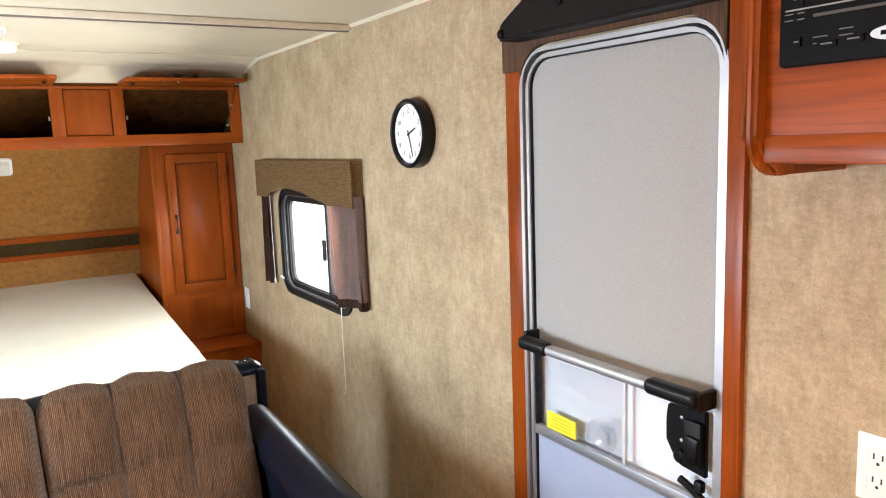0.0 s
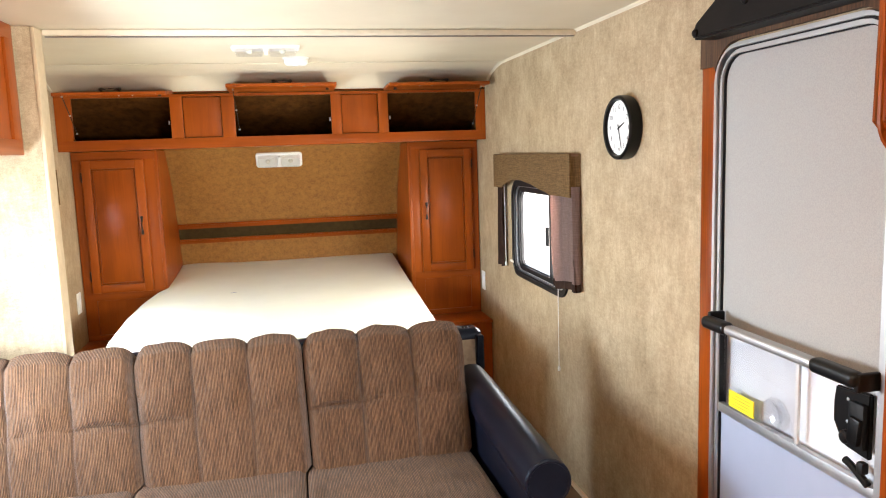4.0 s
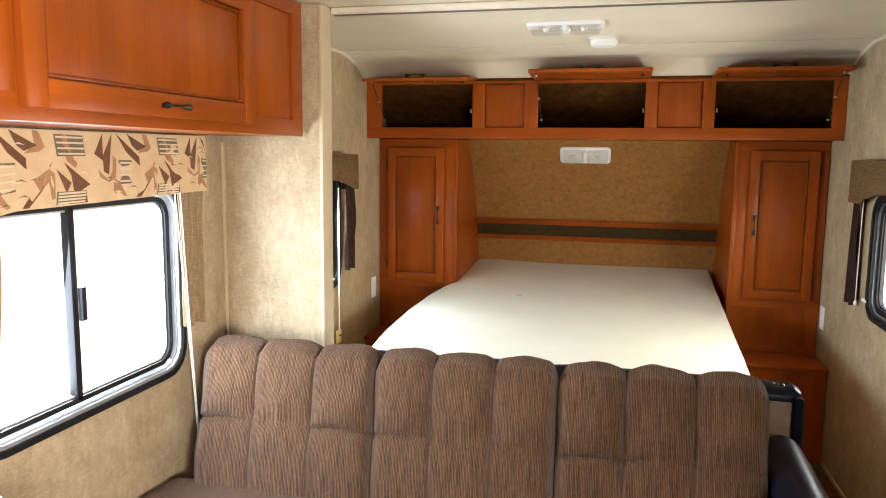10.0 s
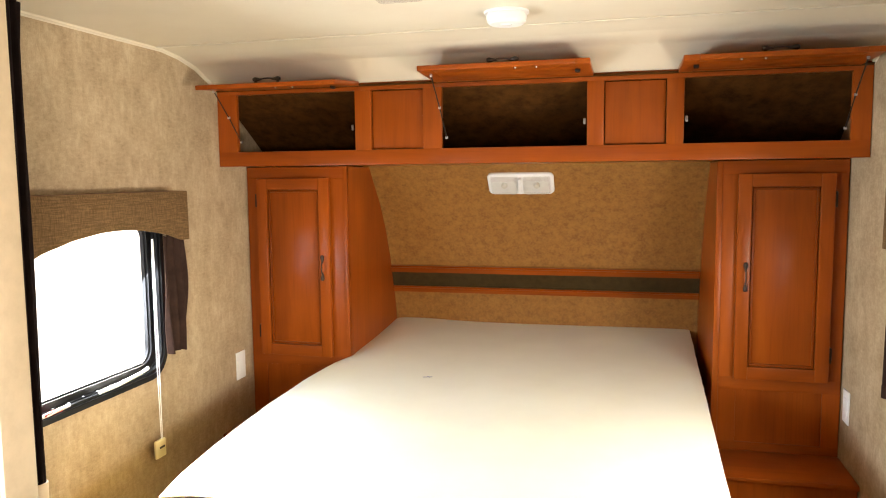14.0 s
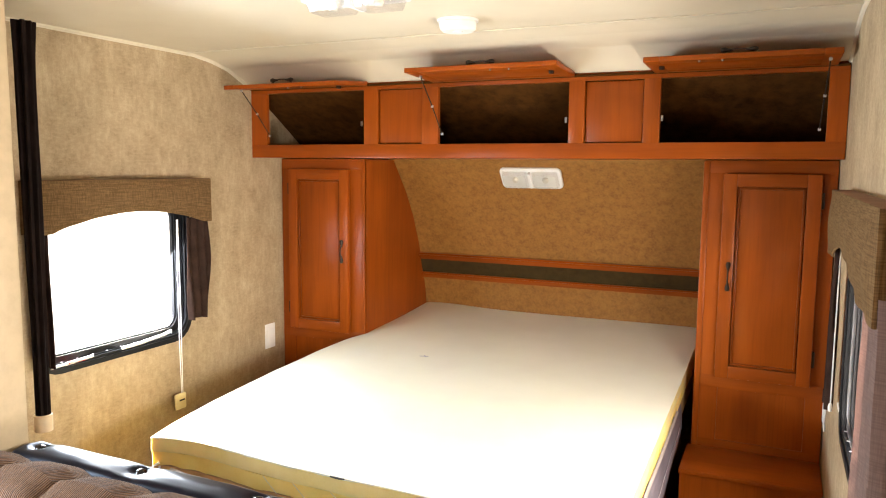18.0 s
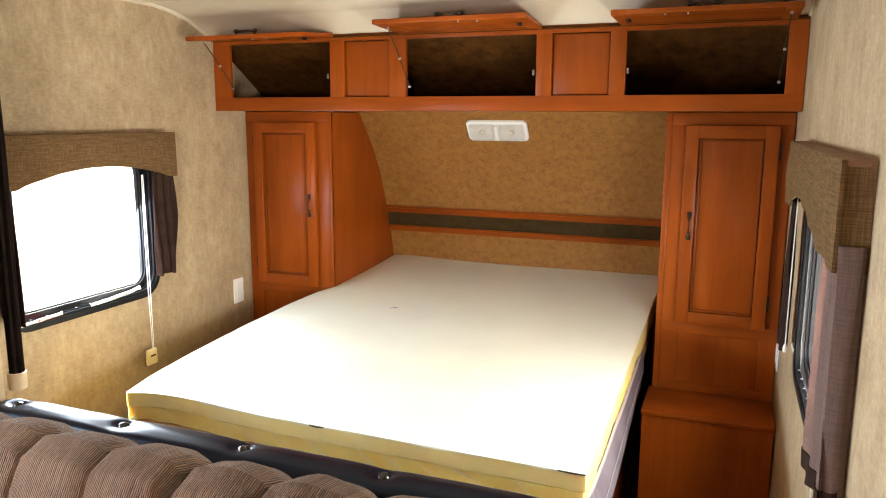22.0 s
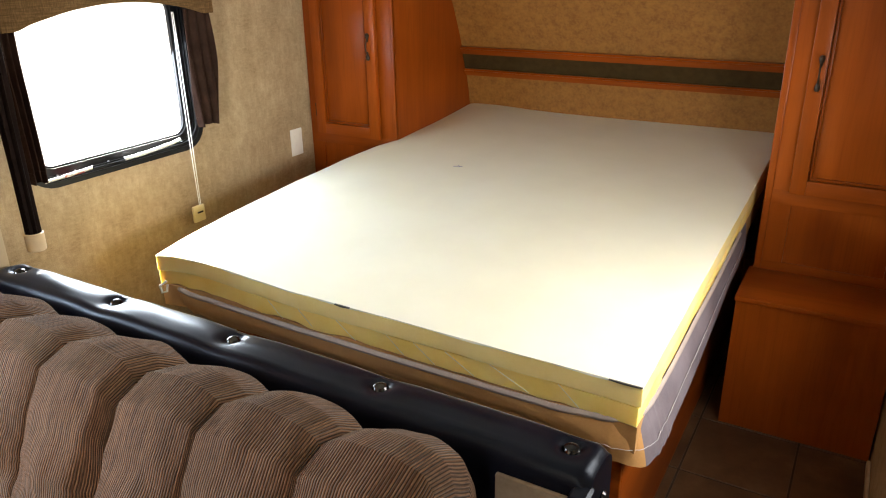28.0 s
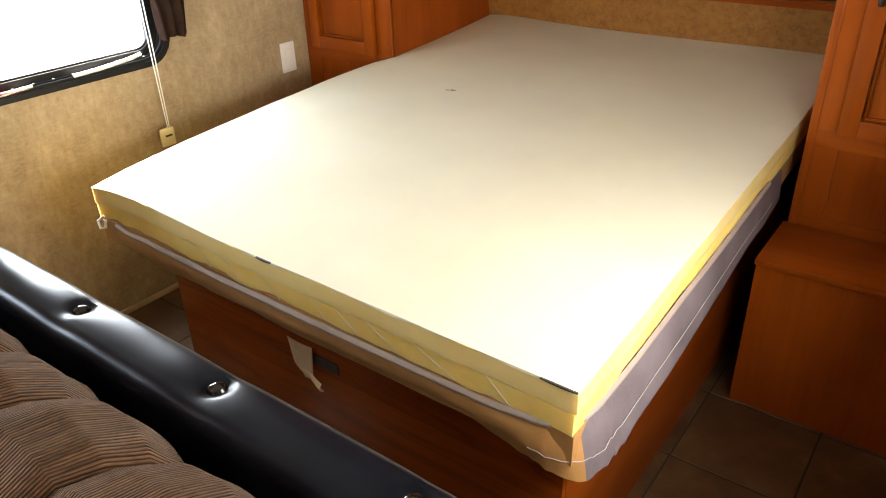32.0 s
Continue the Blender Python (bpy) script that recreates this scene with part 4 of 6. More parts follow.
solo("trim", B(R - 0.012, R - 0.0006, 1.542, 1.604, 0.0, 1.69, bev=0.003), LAM_Z, "cherry wood door casing", kind="structure")
solo("trim", B(R - 0.016, R - 0.0006, 0.878, 0.917, 0.0, 1.94, bev=0.003), LAM_Z, "cherry wood door casing", kind="structure")
dv = thing("door_valance", "black vinyl and brown ribbed pad above the entry door", "valance", (R, 1.236, 1.74))
bm = bmesh.new()
pts = [(0.921, 1.80), (1.608, 1.80), (1.608, 1.688), (1.542, 1.688)]
arc = [(1.437 + 0.105 * math.cos(radians(a)), 1.640 + 0.105 * math.sin(radians(a))) for a in range(20, 91, 10)]
arc2 = [(1.026 + 0.105 * math.cos(radians(a)), 1.640 + 0.105 * math.sin(radians(a))) for a in range(90, 171, 10)]
slab(bm, pts + arc + arc2, R - 0.016, R - 0.001)
part("ribbed_pad", bm, two_tone("ribbed_brown_cloth", (0.105, 0.052, 0.022, 1), (0.030, 0.015, 0.007, 1), 260, (1, 1, 0.03), fine=300, finefac=0.3, rough=0.85, bumps=0.4), dv, "brown ribbed cloth pad")
bm = bmesh.new()
slab(bm, [(0.921, 1.86), (1.316, 1.86), (1.416, 1.852), (1.521, 1.80), (1.538, 1.775), (1.536, 1.758), (1.526, 1.755), (0.921, 1.755)], R - 0.085, R - 0.017)
bmesh.ops.bevel(bm, geom=[e for e in bm.edges], offset=0.006, segments=2, affect="EDGES")
part("vinyl_roll", bm, VINYL_MATT, dv, "black padded vinyl")
for yy, zz in ((1.516, 1.772), (1.301, 1.815), (1.096, 1.815)):
    bm = bmesh.new()
    lathe(bm, [(0.011, 0), (0.010, 0.005), (0.005, 0.009), (0, 0.010)], Matrix.Translation((R - 0.086, yy, zz)) @ Matrix.Rotation(radians(-90), 4, "Y"), 16)
    part("button", bm, VINYL_MATT, dv)

# ---------------------------------------------------------------- wall clock
clk = thing("wall_clock", "round black wall clock with a white dial", "clock", (R, 2.087, 1.44))
M = Matrix.Translation((R - 0.001, 2.087, 1.546)) @ Matrix.Rotation(radians(-90), 4, "Y")
bm = bmesh.new()
lathe(bm, [(0, 0), (0.107, 0), (0.110, 0.012), (0.109, 0.040), (0.104, 0.046), (0.097, 0.044), (0.093, 0.032), (0, 0.032)], M, 56)
part("case", bm, BLACK, clk, "black plastic rim")
bm = bmesh.new()
lathe(bm, [(0, 0.0322), (0.0925, 0.0322), (0.0925, 0.0332), (0, 0.0332)], M, 48)
part("dial", bm, plain("dial_white", (0.86, 0.86, 0.84, 1), 0.5, var=0.02), clk)


def dial_pt(a, r):
    """Clockwise angle a in degrees from twelve, seen from the room."""
    r *= 0.89
    return R - 0.0345, 2.087 - r * math.sin(radians(a)), 1.545 + r * math.cos(radians(a))


def flat_bar(p, q, w, x, th=0.0012):
    bm = bmesh.new()
    p, q = Vector((x, p[1], p[2])), Vector((x, q[1], q[2]))
    d = (q - p).normalized()
    n = Vector((1, 0, 0)).cross(d).normalized() * w / 2
    v = [bm.verts.new(c + o) for o in (Vector((0, 0, 0)), Vector((-th, 0, 0))) for c in (p - n, p + n, q + n * 0.6, q - n * 0.6)]
    for f in ((0, 1, 2, 3), (7, 6, 5, 4), (0, 4, 5, 1), (1, 5, 6, 2), (2, 6, 7, 3), (3, 7, 4, 0)):
        bm.faces.new([v[i] for i in f])
    return bm


part("hour_hand", flat_bar(dial_pt(250, 0.012), dial_pt(68, 0.052), 0.006, R - 0.0355), BLACK, clk)
part("minute_hand", flat_bar(dial_pt(343, 0.014), dial_pt(162, 0.084), 0.005, R - 0.037), BLACK, clk)
for k in range(60):
    if k % 5 == 0:
        part("tick", flat_bar(dial_pt(k * 6, 0.096), dial_pt(k * 6, 0.102), 0.0028, R - 0.0345, 0.0006), BLACK, clk)
for h in range(1, 13):
    cu = bpy.data.curves.new("numeral", "FONT")
    cu.body, cu.size, cu.align_x, cu.align_y, cu.extrude = str(h), 0.022, "CENTER", "CENTER", 0.0003
    ob = new("numeral", cu)
    me = bpy.data.meshes.new_from_object(ob)
    bpy.data.objects.remove(ob)
    px, py, pz = dial_pt(h * 30, 0.080)
    me.transform(Matrix(((0, 0, -1, px), (-1, 0, 0, py), (0, 1, 0, pz), (0, 0, 0, 1))))
    me.materials.append(BLACK)
    no = new("numeral", me)
    no.parent = clk
    no.location = -world_of(clk)

# ---------------------------------------------------------------- cabinet joinery


def pull(parent, x, y, z, axis, nrm, rise=0.020):
    """A bronze pull of 0.1 m along axis ('z' or 'y' or 'x'): two drops on posts joined by a thin bowed neck, standing off along nrm."""
    n = Vector(nrm)
    d = {"x": Vector((1, 0, 0)), "y": Vector((0, 1, 0)), "z": Vector((0, 0, 1))}[axis]
    c = Vector((x, y, z))
    bm = bmesh.new()
    tube(bm, [c + d * 0.030 * t + n * (0.010 + (rise - 0.006) * (1 - t * t) ** 0.6) for t in (-1 + 2 * i / 10 for i in range(11))], 0.0026, 8)
    for sg in (-1, 1):
        turn = (d * sg).to_track_quat("Z", "Y").to_matrix().to_4x4()
        lathe(bm, [(0, 0.0), (0.0030, 0.001), (0.0050, 0.012), (0.0078, 0.022), (0.0080, 0.028), (0.0058, 0.034), (0, 0.036)], Matrix.Translation(c + d * 0.018 * sg + n * 0.012) @ turn, 14)
        lathe(bm, [(0.0062, 0.0), (0.0048, 0.003), (0.0045, 0.012), (0, 0.012)], Matrix.Translation(c + d * 0.043 * sg + n * 0.0005) @ n.to_track_quat("Z", "Y").to_matrix().to_4x4(), 12)
    return part("handle", bm, BRONZE, parent, "dark bronze pull")


def shaker(parent, plane, c0, c1, z0, z1, at, out, depth=0.02, rail=0.055, name="door", m=None, mats=None):
    """A five-piece framed door in the x-z ('y') or y-z ('x') plane; at: its back plane, out: +1 or -1 along the normal."""
    wv, wh = mats or (WOOD_Z, WOOD_X if plane == "y" else WOOD_Y)
    a, b = sorted((at, at + out * depth))

    def bx(bm, u0, u1, v0, v1, da, db, bev=0.004):
        p, q = sorted((at + out * da, at + out * db))
        if plane == "y":
            box(bm, u0, u1, p, q, v0, v1, bev=bev, m=m)
        else:
            box(bm, p, q, u0, u1, v0, v1, bev=bev, m=m)
    bm = bmesh.new()
    bx(bm, c0 + rail * 0.9, c1 - rail * 0.9, z0 + rail * 0.9, z1 - rail * 0.9, 0.001, depth * 0.20, 0.002)
    d = part(name, bm, wv, parent, "framed cherry wood door" if name == "door" else "")
    for u0, u1 in ((c0, c0 + rail), (c1 - rail, c1)):
        bm = bmesh.new()
        bx(bm, u0, u1, z0, z1, 0, depth)
        part("stile", bm, wv, d)
    for v0, v1 in ((z0, z0 + rail), (z1 - rail, z1)):
        bm = bmesh.new()
        bx(bm, c0 + rail - 0.001, c1 - rail + 0.001, v0, v1, 0.0005, depth - 0.0005)
        part("rail", bm, wh, d)
    t, g = 0.011, 0.003
    for u0, u1, v0, v1 in ((c0 + rail + g, c0 + rail + t, z0 + rail + g, z1 - rail - g), (c1 - rail - t, c1 - rail - g, z0 + rail + g, z1 - rail - g), (c0 + rail + g, c1 - rail - g, z0 + rail + g, z0 + rail + t), (c0 + rail + g, c1 - rail - g, z1 - rail - t, z1 - rail - g)):
        bm = bmesh.new()
        bx(bm, u0, u1, v0, v1, depth * 0.15, depth * 0.62, 0.003)
        part("bead", bm, GLAZED, d)
    return d


# ---------------------------------------------------------------- overhead cabinet above the bed
YO = 3.95
ohc = thing("overhead_cabinet", "cherry wood cabinet above the bed, three doors propped open", "cabinet", (0, YO, 1.545))
zb, zt = 1.545, 1.868
OPEN = [(-1.076, -0.583), (-0.246, 0.277), (0.600, 1.115)]
BLIND = [(-0.519, -0.316), (0.335, 0.543)]
part("bottom_rail", B(L + 0.002, R - 0.002, YO, YO + 0.022, zb, 1.602, bev=0.003), WOOD_X, ohc)
part("top_rail", B(L + 0.002, R - 0.002, YO, YO + 0.022, 1.822, zt, bev=0.003), WOOD_X, ohc)
xs = [L + 0.002] + [v for ab in sorted(OPEN + BLIND) for v in ab] + [R - 0.002]
for a, b in zip(xs[::2], xs[1::2]):
    part("stile", B(a, b, YO + 0.0005, YO + 0.0215, 1.600, 1.824, bev=0.002), WOOD_Z, ohc)
for a, b in BLIND:
    # dark sheet behind the panel paints the shade in its gaps
    part("backing", B(a - 0.004, b + 0.004, YO + 0.0222, YO + 0.026, 1.596, 1.828), INNER_SHADE, ohc)
    part("blind_panel", B(a + 0.003, b - 0.003, YO + 0.0145, YO + 0.0215, 1.605, 1.819, bev=0.002), WOOD_Z, ohc)
part("bottom_board", B(L + 0.004, R - 0.004, YO + 0.022, 4.405, zb + 0.002, zb + 0.012), WOOD_X, ohc)
# added sheet over the inside; its dark colour stands in for shade
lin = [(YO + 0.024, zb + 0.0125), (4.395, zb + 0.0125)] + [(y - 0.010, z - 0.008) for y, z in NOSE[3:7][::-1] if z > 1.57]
for name, run, cloth, note in (("lining", lin, INNER_SHADE, "dark brown sheet with the cabinet's inner shade in its colour"),):
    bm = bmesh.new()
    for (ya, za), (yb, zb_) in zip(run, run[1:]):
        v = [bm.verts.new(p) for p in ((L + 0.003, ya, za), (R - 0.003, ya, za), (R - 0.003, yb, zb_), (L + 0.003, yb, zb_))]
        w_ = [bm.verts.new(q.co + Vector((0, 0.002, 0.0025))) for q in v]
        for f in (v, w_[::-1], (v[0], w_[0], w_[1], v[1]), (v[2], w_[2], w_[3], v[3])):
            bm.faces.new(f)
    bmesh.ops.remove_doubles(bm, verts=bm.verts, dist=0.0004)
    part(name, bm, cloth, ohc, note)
# dividers take the same shade-dark colour
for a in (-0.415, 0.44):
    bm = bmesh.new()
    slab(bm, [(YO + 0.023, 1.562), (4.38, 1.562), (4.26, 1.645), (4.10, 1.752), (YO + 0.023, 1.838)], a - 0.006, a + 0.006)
    part("divider", bm, INNER_SHADE, ohc)
for (a, b), tip, side in zip(OPEN, (1.816, 1.848, 1.842), (-1, -1, 1)):
    a, b = a - 0.022, b + 0.022
    ang = math.asin((tip - 1.838) / 0.245)
    hm = Matrix.Translation((0, YO - 0.002, 1.838)) @ Matrix.Rotation(-(math.pi / 2 + ang), 4, "X")
    d = shaker(ohc, "y", max(a, L + 0.02), min(b, R - 0.02), -0.245, 0.0, 0.0, -1, 0.018, 0.05, m=hm)
    c = hm @ Vector(((a + b) / 2, -0.018, -0.215))
    pull(d, c.x, c.y, c.z, "x", (0, 0.0, 1), 0.011)
    xs_ = a + 0.03 if side < 0 else b - 0.03
    tp = hm @ Vector((xs_, 0.004, -0.17))
    lo = Vector((xs_ + (0.012 if side < 0 else -0.012), YO - 0.004, 1.640))
    md = tp.lerp(lo, 0.5) + Vector((0, 0.006, 0))
    bm = bmesh.new()
    tube(bm, [tp, tp.lerp(md, 0.6), md, md.lerp(lo, 0.6), lo], 0.0022, 8)
    st = part("strut", bm, BRONZE, d, "thin dark bronze stay")
    for q in (tp, lo, md):
        part("rivet", B(-0.0045, 0.0045, -0.004, 0.004, -0.0045, 0.0045, bev=0.002, m=Matrix.Translation(q)), ALU, st)
    for fx in (0.30, 0.42):
        q = hm @ Vector((a + (b - a) * (fx if side > 0 else 1 - fx), 0.002, -0.235))
        part("screw", B(-0.003, 0.003, -0.003, 0.003, -0.003, 0.003, bev=0.0014, m=Matrix.Translation(q)), ALU, d)
    q = hm @ Vector((b - 0.045 if side < 0 else a + 0.045, 0.005, -0.150))
    part("bumper", B(-0.008, 0.008, -0.008, 0.008, -0.006, 0.006, bev=0.003, m=Matrix.Translation(q)), BRONZE, d)
    xo_ = b - 0.03 if side < 0 else a + 0.03
    part("catch", B(xo_ - 0.004, xo_ + 0.004, YO - 0.006, YO + 0.001, 1.675, 1.695, bev=0.002), STEEL, ohc)

# ---------------------------------------------------------------- wardrobes and bedside boxes


def wardrobe(x0, x1, panel_x, inner, label):
    """x0..x1: face; panel_x: the side panel towards the bed."""
    w = thing("wardrobe", label, "wardrobe", ((x0 + x1) / 2, 4.16, 0.0), "wardrobes beside the bed")
    d0, d1 = inner
    part("top_rail", B(x0, x1, 4.16, 4.18, 1.497, 1.544, bev=0.002), WOOD_X, w)
    part("middle_rail", B(x0, x1, 4.16, 4.18, 0.700, 0.748, bev=0.002), WOOD_X, w)
    part("foot_rail", B(x0, x1, 4.16, 4.18, 0.455, 0.500, bev=0.002), WOOD_X, w)
    part("stile", B(x0, d0 + 0.012, 4.1605, 4.1795, 0.0, 1.543, bev=0.002), WOOD_Z, w)
    part("stile", B(d1 - 0.012, x1, 4.1605, 4.1795, 0.0, 1.543, bev=0.002), WOOD_Z, w)
    part("lower_panel", B(d0 + 0.008, d1 - 0.008, 4.169, 4.175, 0.02, 0.705), WOOD_Z, w)
    shadow = B(d0 + 0.01, d1 - 0.01, 4.172, 4.176, 0.745, 1.50)
    part("back_panel", shadow, WOOD_Z, w)
    d = shaker(w, "y", d0, d1, 0.746, 1.497, 4.154, -1, 0.020, 0.047)
    for zz in (0.845, 1.405):
        q0 = (d0 - 0.009, d0 + 0.001) if panel_x < 0 else (d1 - 0.001, d1 + 0.009)
        part("hinge", B(*q0, 4.140, 4.161, zz - 0.028, zz + 0.028, bev=0.003), BRONZE, d, "dark bronze hinge")
    hx = d1 - 0.03 if panel_x < 0 else d0 + 0.03
    pull(d, hx, 4.137, 1.125, "z", (0, -1, 0))
    bm = bmesh.new()
    prof = [(nose_y(z) - 0.003, z) for z in [0.0, 0.4, 0.7, 0.85, 0.98, 1.13, 1.26, 1.385, 1.542]]
    s = -1 if panel_x < 0 else 1
    slab(bm, [(4.17, 0.0)] + prof + [(4.17, 1.542)], panel_x, panel_x + s * 0.018)
    part("side_panel", bm, WOOD_Z, w, "tall cherry side panel cut to the wall's curve")
    q = panel_x if panel_x < 0 else panel_x
    part("edge_band", B(panel_x - 0.002, panel_x + s * 0.020, 4.1575, 4.1705, 0, 1.543, bev=0.004), WOOD_Z, w, "lighter rounded edge")
    return w


wardrobe(L + 0.004, -0.702, -0.700, (-1.102, -0.776), "cherry wood wardrobe with a framed door, beside the bed")
wardrobe(0.737, R - 0.004, 0.735, (0.805, 1.124), "cherry wood wardrobe with a framed door, beside the bed")


def bedside(x0, x1, label):
    b = thing("bedside_box", label, "bedside box", ((x0 + x1) / 2, 4.0, 0))
    part("body", B(x0 + 0.004, x1 - 0.004, 3.905, 4.158, 0.0, 0.452), WOOD_Z, b)
    part("top", B(x0, x1, 3.893, 4.1585, 0.452, 0.470, bev=0.004), WOOD_X, b)


bedside(0.72, R - 0.003, "low cherry wood box in front of the wardrobe")
bedside(L + 0.003, -0.80, "low cherry wood box in front of the wardrobe")

# headboard strip
hs = thing("headboard_strip", "olive strip between two cherry rails on the front wall", "trim", (0, 4.7, 0.95), kind="")
ang = math.atan2(nose_y(0.948) - nose_y(1.068), 0.12)


def on_nose(z0, z1, x0, x1, th):
    """A strip of thickness th lying on the curved front wall."""
    bm = bmesh.new()
    lp = [(nose_y(z) - 0.002, z) for z in (z0 + (z1 - z0) * i / 4 for i in range(5))]
    slab(bm, lp + [(y - th, z) for y, z in lp[::-1]], x0, x1)
    return bm


part("rail", on_nose(1.036, 1.070, -0.699, 0.734, 0.020), WOOD_X, hs)
part("rail_bead", on_nose(1.046, 1.060, -0.699, 0.734, 0.026), WOOD_X, hs)
part("rail", on_nose(0.936, 0.966, -0.699, 0.734, 0.020), WOOD_X, hs)
part("rail_bead", on_nose(0.944, 0.958, -0.699, 0.734, 0.026), WOOD_X, hs)
part("cloth_strip", on_nose(0.966, 1.036, -0.699, 0.734, 0.010), STRIP, hs)

# ---------------------------------------------------------------- lamps and detector


def rounded_plate(m, u0, u1, v0, v1, r, z0, z1, bev):
    """A plate with rounded corners in a lamp's own plane, its face edge eased by bev."""
    bm = bmesh.new()
    rows = []
    for inset, z in ((0, z0), (0, z1 - bev), (bev * 0.3, z1 - bev * 0.3), (bev, z1)):
        rows.append([bm.verts.new(m @ Vector((a, b, z))) for a, b in rr(u0 + inset, u1 - inset, v0 + inset, v1 - inset, r - inset * 0.5)])
    n = len(rows[0])
    for p, q in zip(rows, rows[1:]):
        for k in range(n):
            bm.faces.new((p[k], p[(k + 1) % n], q[(k + 1) % n], q[k]))
    bm.faces.new(rows[0][::-1])
    bm.faces.new(rows[-1])
    return bm


def frustum(m, c, a, b, z0, z1, slope):
    """A clear lamp lens: a shallow box with sloping sides and an eased face, open at the back."""
    bm = bmesh.new()
    rows = []
    for q, z in ((0.0, z0), (slope * 0.6, z1 - 0.004), (slope * 0.8, z1 - 0.001), (slope + 0.002, z1)):
        rows.append([bm.verts.new(m @ Vector((u, v, z))) for u, v in rr(c - a + q, c + a - q, -b + q, b - q, 0.010)])
    n = len(rows[0])
    for p, q in zip(rows, rows[1:]):
        for k in range(n):
            bm.faces.new((p[k], p[(k + 1) % n], q[(k + 1) % n], q[k]))
    bm.faces.new(rows[-1])
    return bm


def twin_lamp(name, label, m, w=0.285, h=0.085):
    base = thing(name, label, "lamp", m.translation)
    part("housing", rounded_plate(m, -w / 2, w / 2, -h / 2, h / 2, 0.022, 0, 0.012, 0.005), WHITE, base, "white plastic housing")
    for s in (-1, 1):
        c, a, b_ = s * w * 0.245, w * 0.212, h * 0.39
        part("reflector", rounded_plate(m, c - a + 0.003, c + a - 0.003, -b_ + 0.003, b_ - 0.003, 0.010, 0.0118, 0.0128, 0.0006), SILVER, base, "silver reflector")
        bm = bmesh.new()
        lathe(bm, [(0, 0.013), (0.012, 0.013), (0.014, 0.020), (0.010, 0.029), (0, 0.032)], m @ Matrix.Translation((c, 0, 0)), 20)
        part("bulb", bm, BULB, base)
        ln = part("lens", frustum(m, c, a, b_, 0.0122, 0.037, 0.010), LENS, base, "clear prismatic lens")
        ln.visible_shadow = False
    bm = bmesh.new()
    box(bm, -0.008, 0.008, -h * 0.36, h * 0.36, 0.011, 0.030, bev=0.004, m=m)
    part("switch_bar", bm, WHITE, base)
    return base


zc = 1.468
slope = math.atan2(nose_y(1.43) - nose_y(1.50), 0.07)
twin_lamp("wall_lamp", "white double reading lamp on the front wall, unlit", Matrix.Translation((-0.030, nose_y(zc) - 0.002, zc)) @ Matrix.Rotation(radians(90) + slope, 4, "X"), 0.285, 0.115)
twin_lamp("ceiling_lamp", "white double ceiling lamp above the bed's foot, unlit", Matrix.Translation((-0.042, 3.00, CZ - 0.0005)) @ Matrix.Rotation(math.pi, 4, "X"), 0.285, 0.12)
sd = thing("smoke_detector", "round white smoke detector on the ceiling", "smoke detector", (0.088, 3.37, CZ))
bm = bmesh.new()
lathe(bm, [(0, 0), (0.062, 0), (0.062, 0.006), (0.053, 0.007), (0.053, 0.011), (0.056, 0.012), (0.054, 0.028), (0.046, 0.035), (0, 0.035)], Matrix.Translation((0.088, 3.37, CZ - 0.0005)) @ Matrix.Rotation(math.pi, 4, "X"), 36)
part("body", bm, WHITE, sd)
bm = bmesh.new()
lathe(bm, [(0, 0.034), (0.016, 0.034), (0.014, 0.038), (0, 0.038)], Matrix.Translation((0.088, 3.37, CZ - 0.0005)) @ Matrix.Rotation(math.pi, 4, "X"), 24)
part("test_button", bm, WHITE, sd)

# ---------------------------------------------------------------- bed
BY0, BY1 = 2.975, 4.80


def bed_top(y):
    return 0.642 + (y - BY0) * 0.073 + 0.010 * max(0, (y - 3.9)) ** 2


def bed_left(y):
    """The left side bulges past the base, then squeezes in beside the wardrobe."""
    knots = ((2.975, -0.812), (3.10, -0.832), (3.32, -0.842), (3.65, -0.834), (3.90, -0.798), (4.08, -0.745), (4.16, -0.703), (4.85, -0.699))
    for (ya, xa), (yb, xb) in zip(knots, knots[1:]):
        if y <= yb:
            return xa + (xb - xa) * max(0, (y - ya) / (yb - ya))
    return -0.699


bed = thing("bed_base", "cherry wood bed box under the mattress", "bed", (0.08, 3.9, 0))
part("front_panel", B(-0.540, 0.640, 3.020, 3.036, 0.0, 0.470, bev=0.002), LAM_X, bed)
part("side_panel", B(-0.540, -0.524, 3.036, 4.70, 0.0, 0.470), WOOD_Y, bed)
part("side_panel", B(0.624, 0.640, 3.036, 4.70, 0.0, 0.470), WOOD_Y, bed)
part("platform", B(-0.74, 0.66, 3.03, 4.70, 0.472, 0.486), WOOD_Y, bed)
# panel stays uncut; a dark plate imitates the shade in its hole
part("hand_hole_shade", B(-0.022, 0.058, 3.017, 3.0195, 0.362, 0.392), INK, bed, "dark plate standing in for the shaded hand hole")
bm = bmesh.new()
sheet(bm, lambda u, v: (-0.102 + 0.084 * u + 0.028 * v * (1 - u), 3.013 - 0.010 * v - 0.004 * math.sin(3 * u), 0.412 - (0.062 + 0.030 * u) * v + 0.004 * math.sin(7 * v)), 6, 8, Vector((0, 0.002, 0)))
part("tape_flap", bm, TAPE, bed, "loose beige tape flap")
bm = bmesh.new()
sheet(bm, lambda u, v: (-0.046 + 0.060 * u + 0.006 * v, 2.999 - 0.010 * math.sin(math.pi * v) * u, 0.346 - 0.012 * u - 0.020 * v + 0.006 * math.sin(5 * u)), 6, 6, Vector((0, 0.002, 0)))
part("tape_end", bm, TAPE, bed, "curled end of the tape")

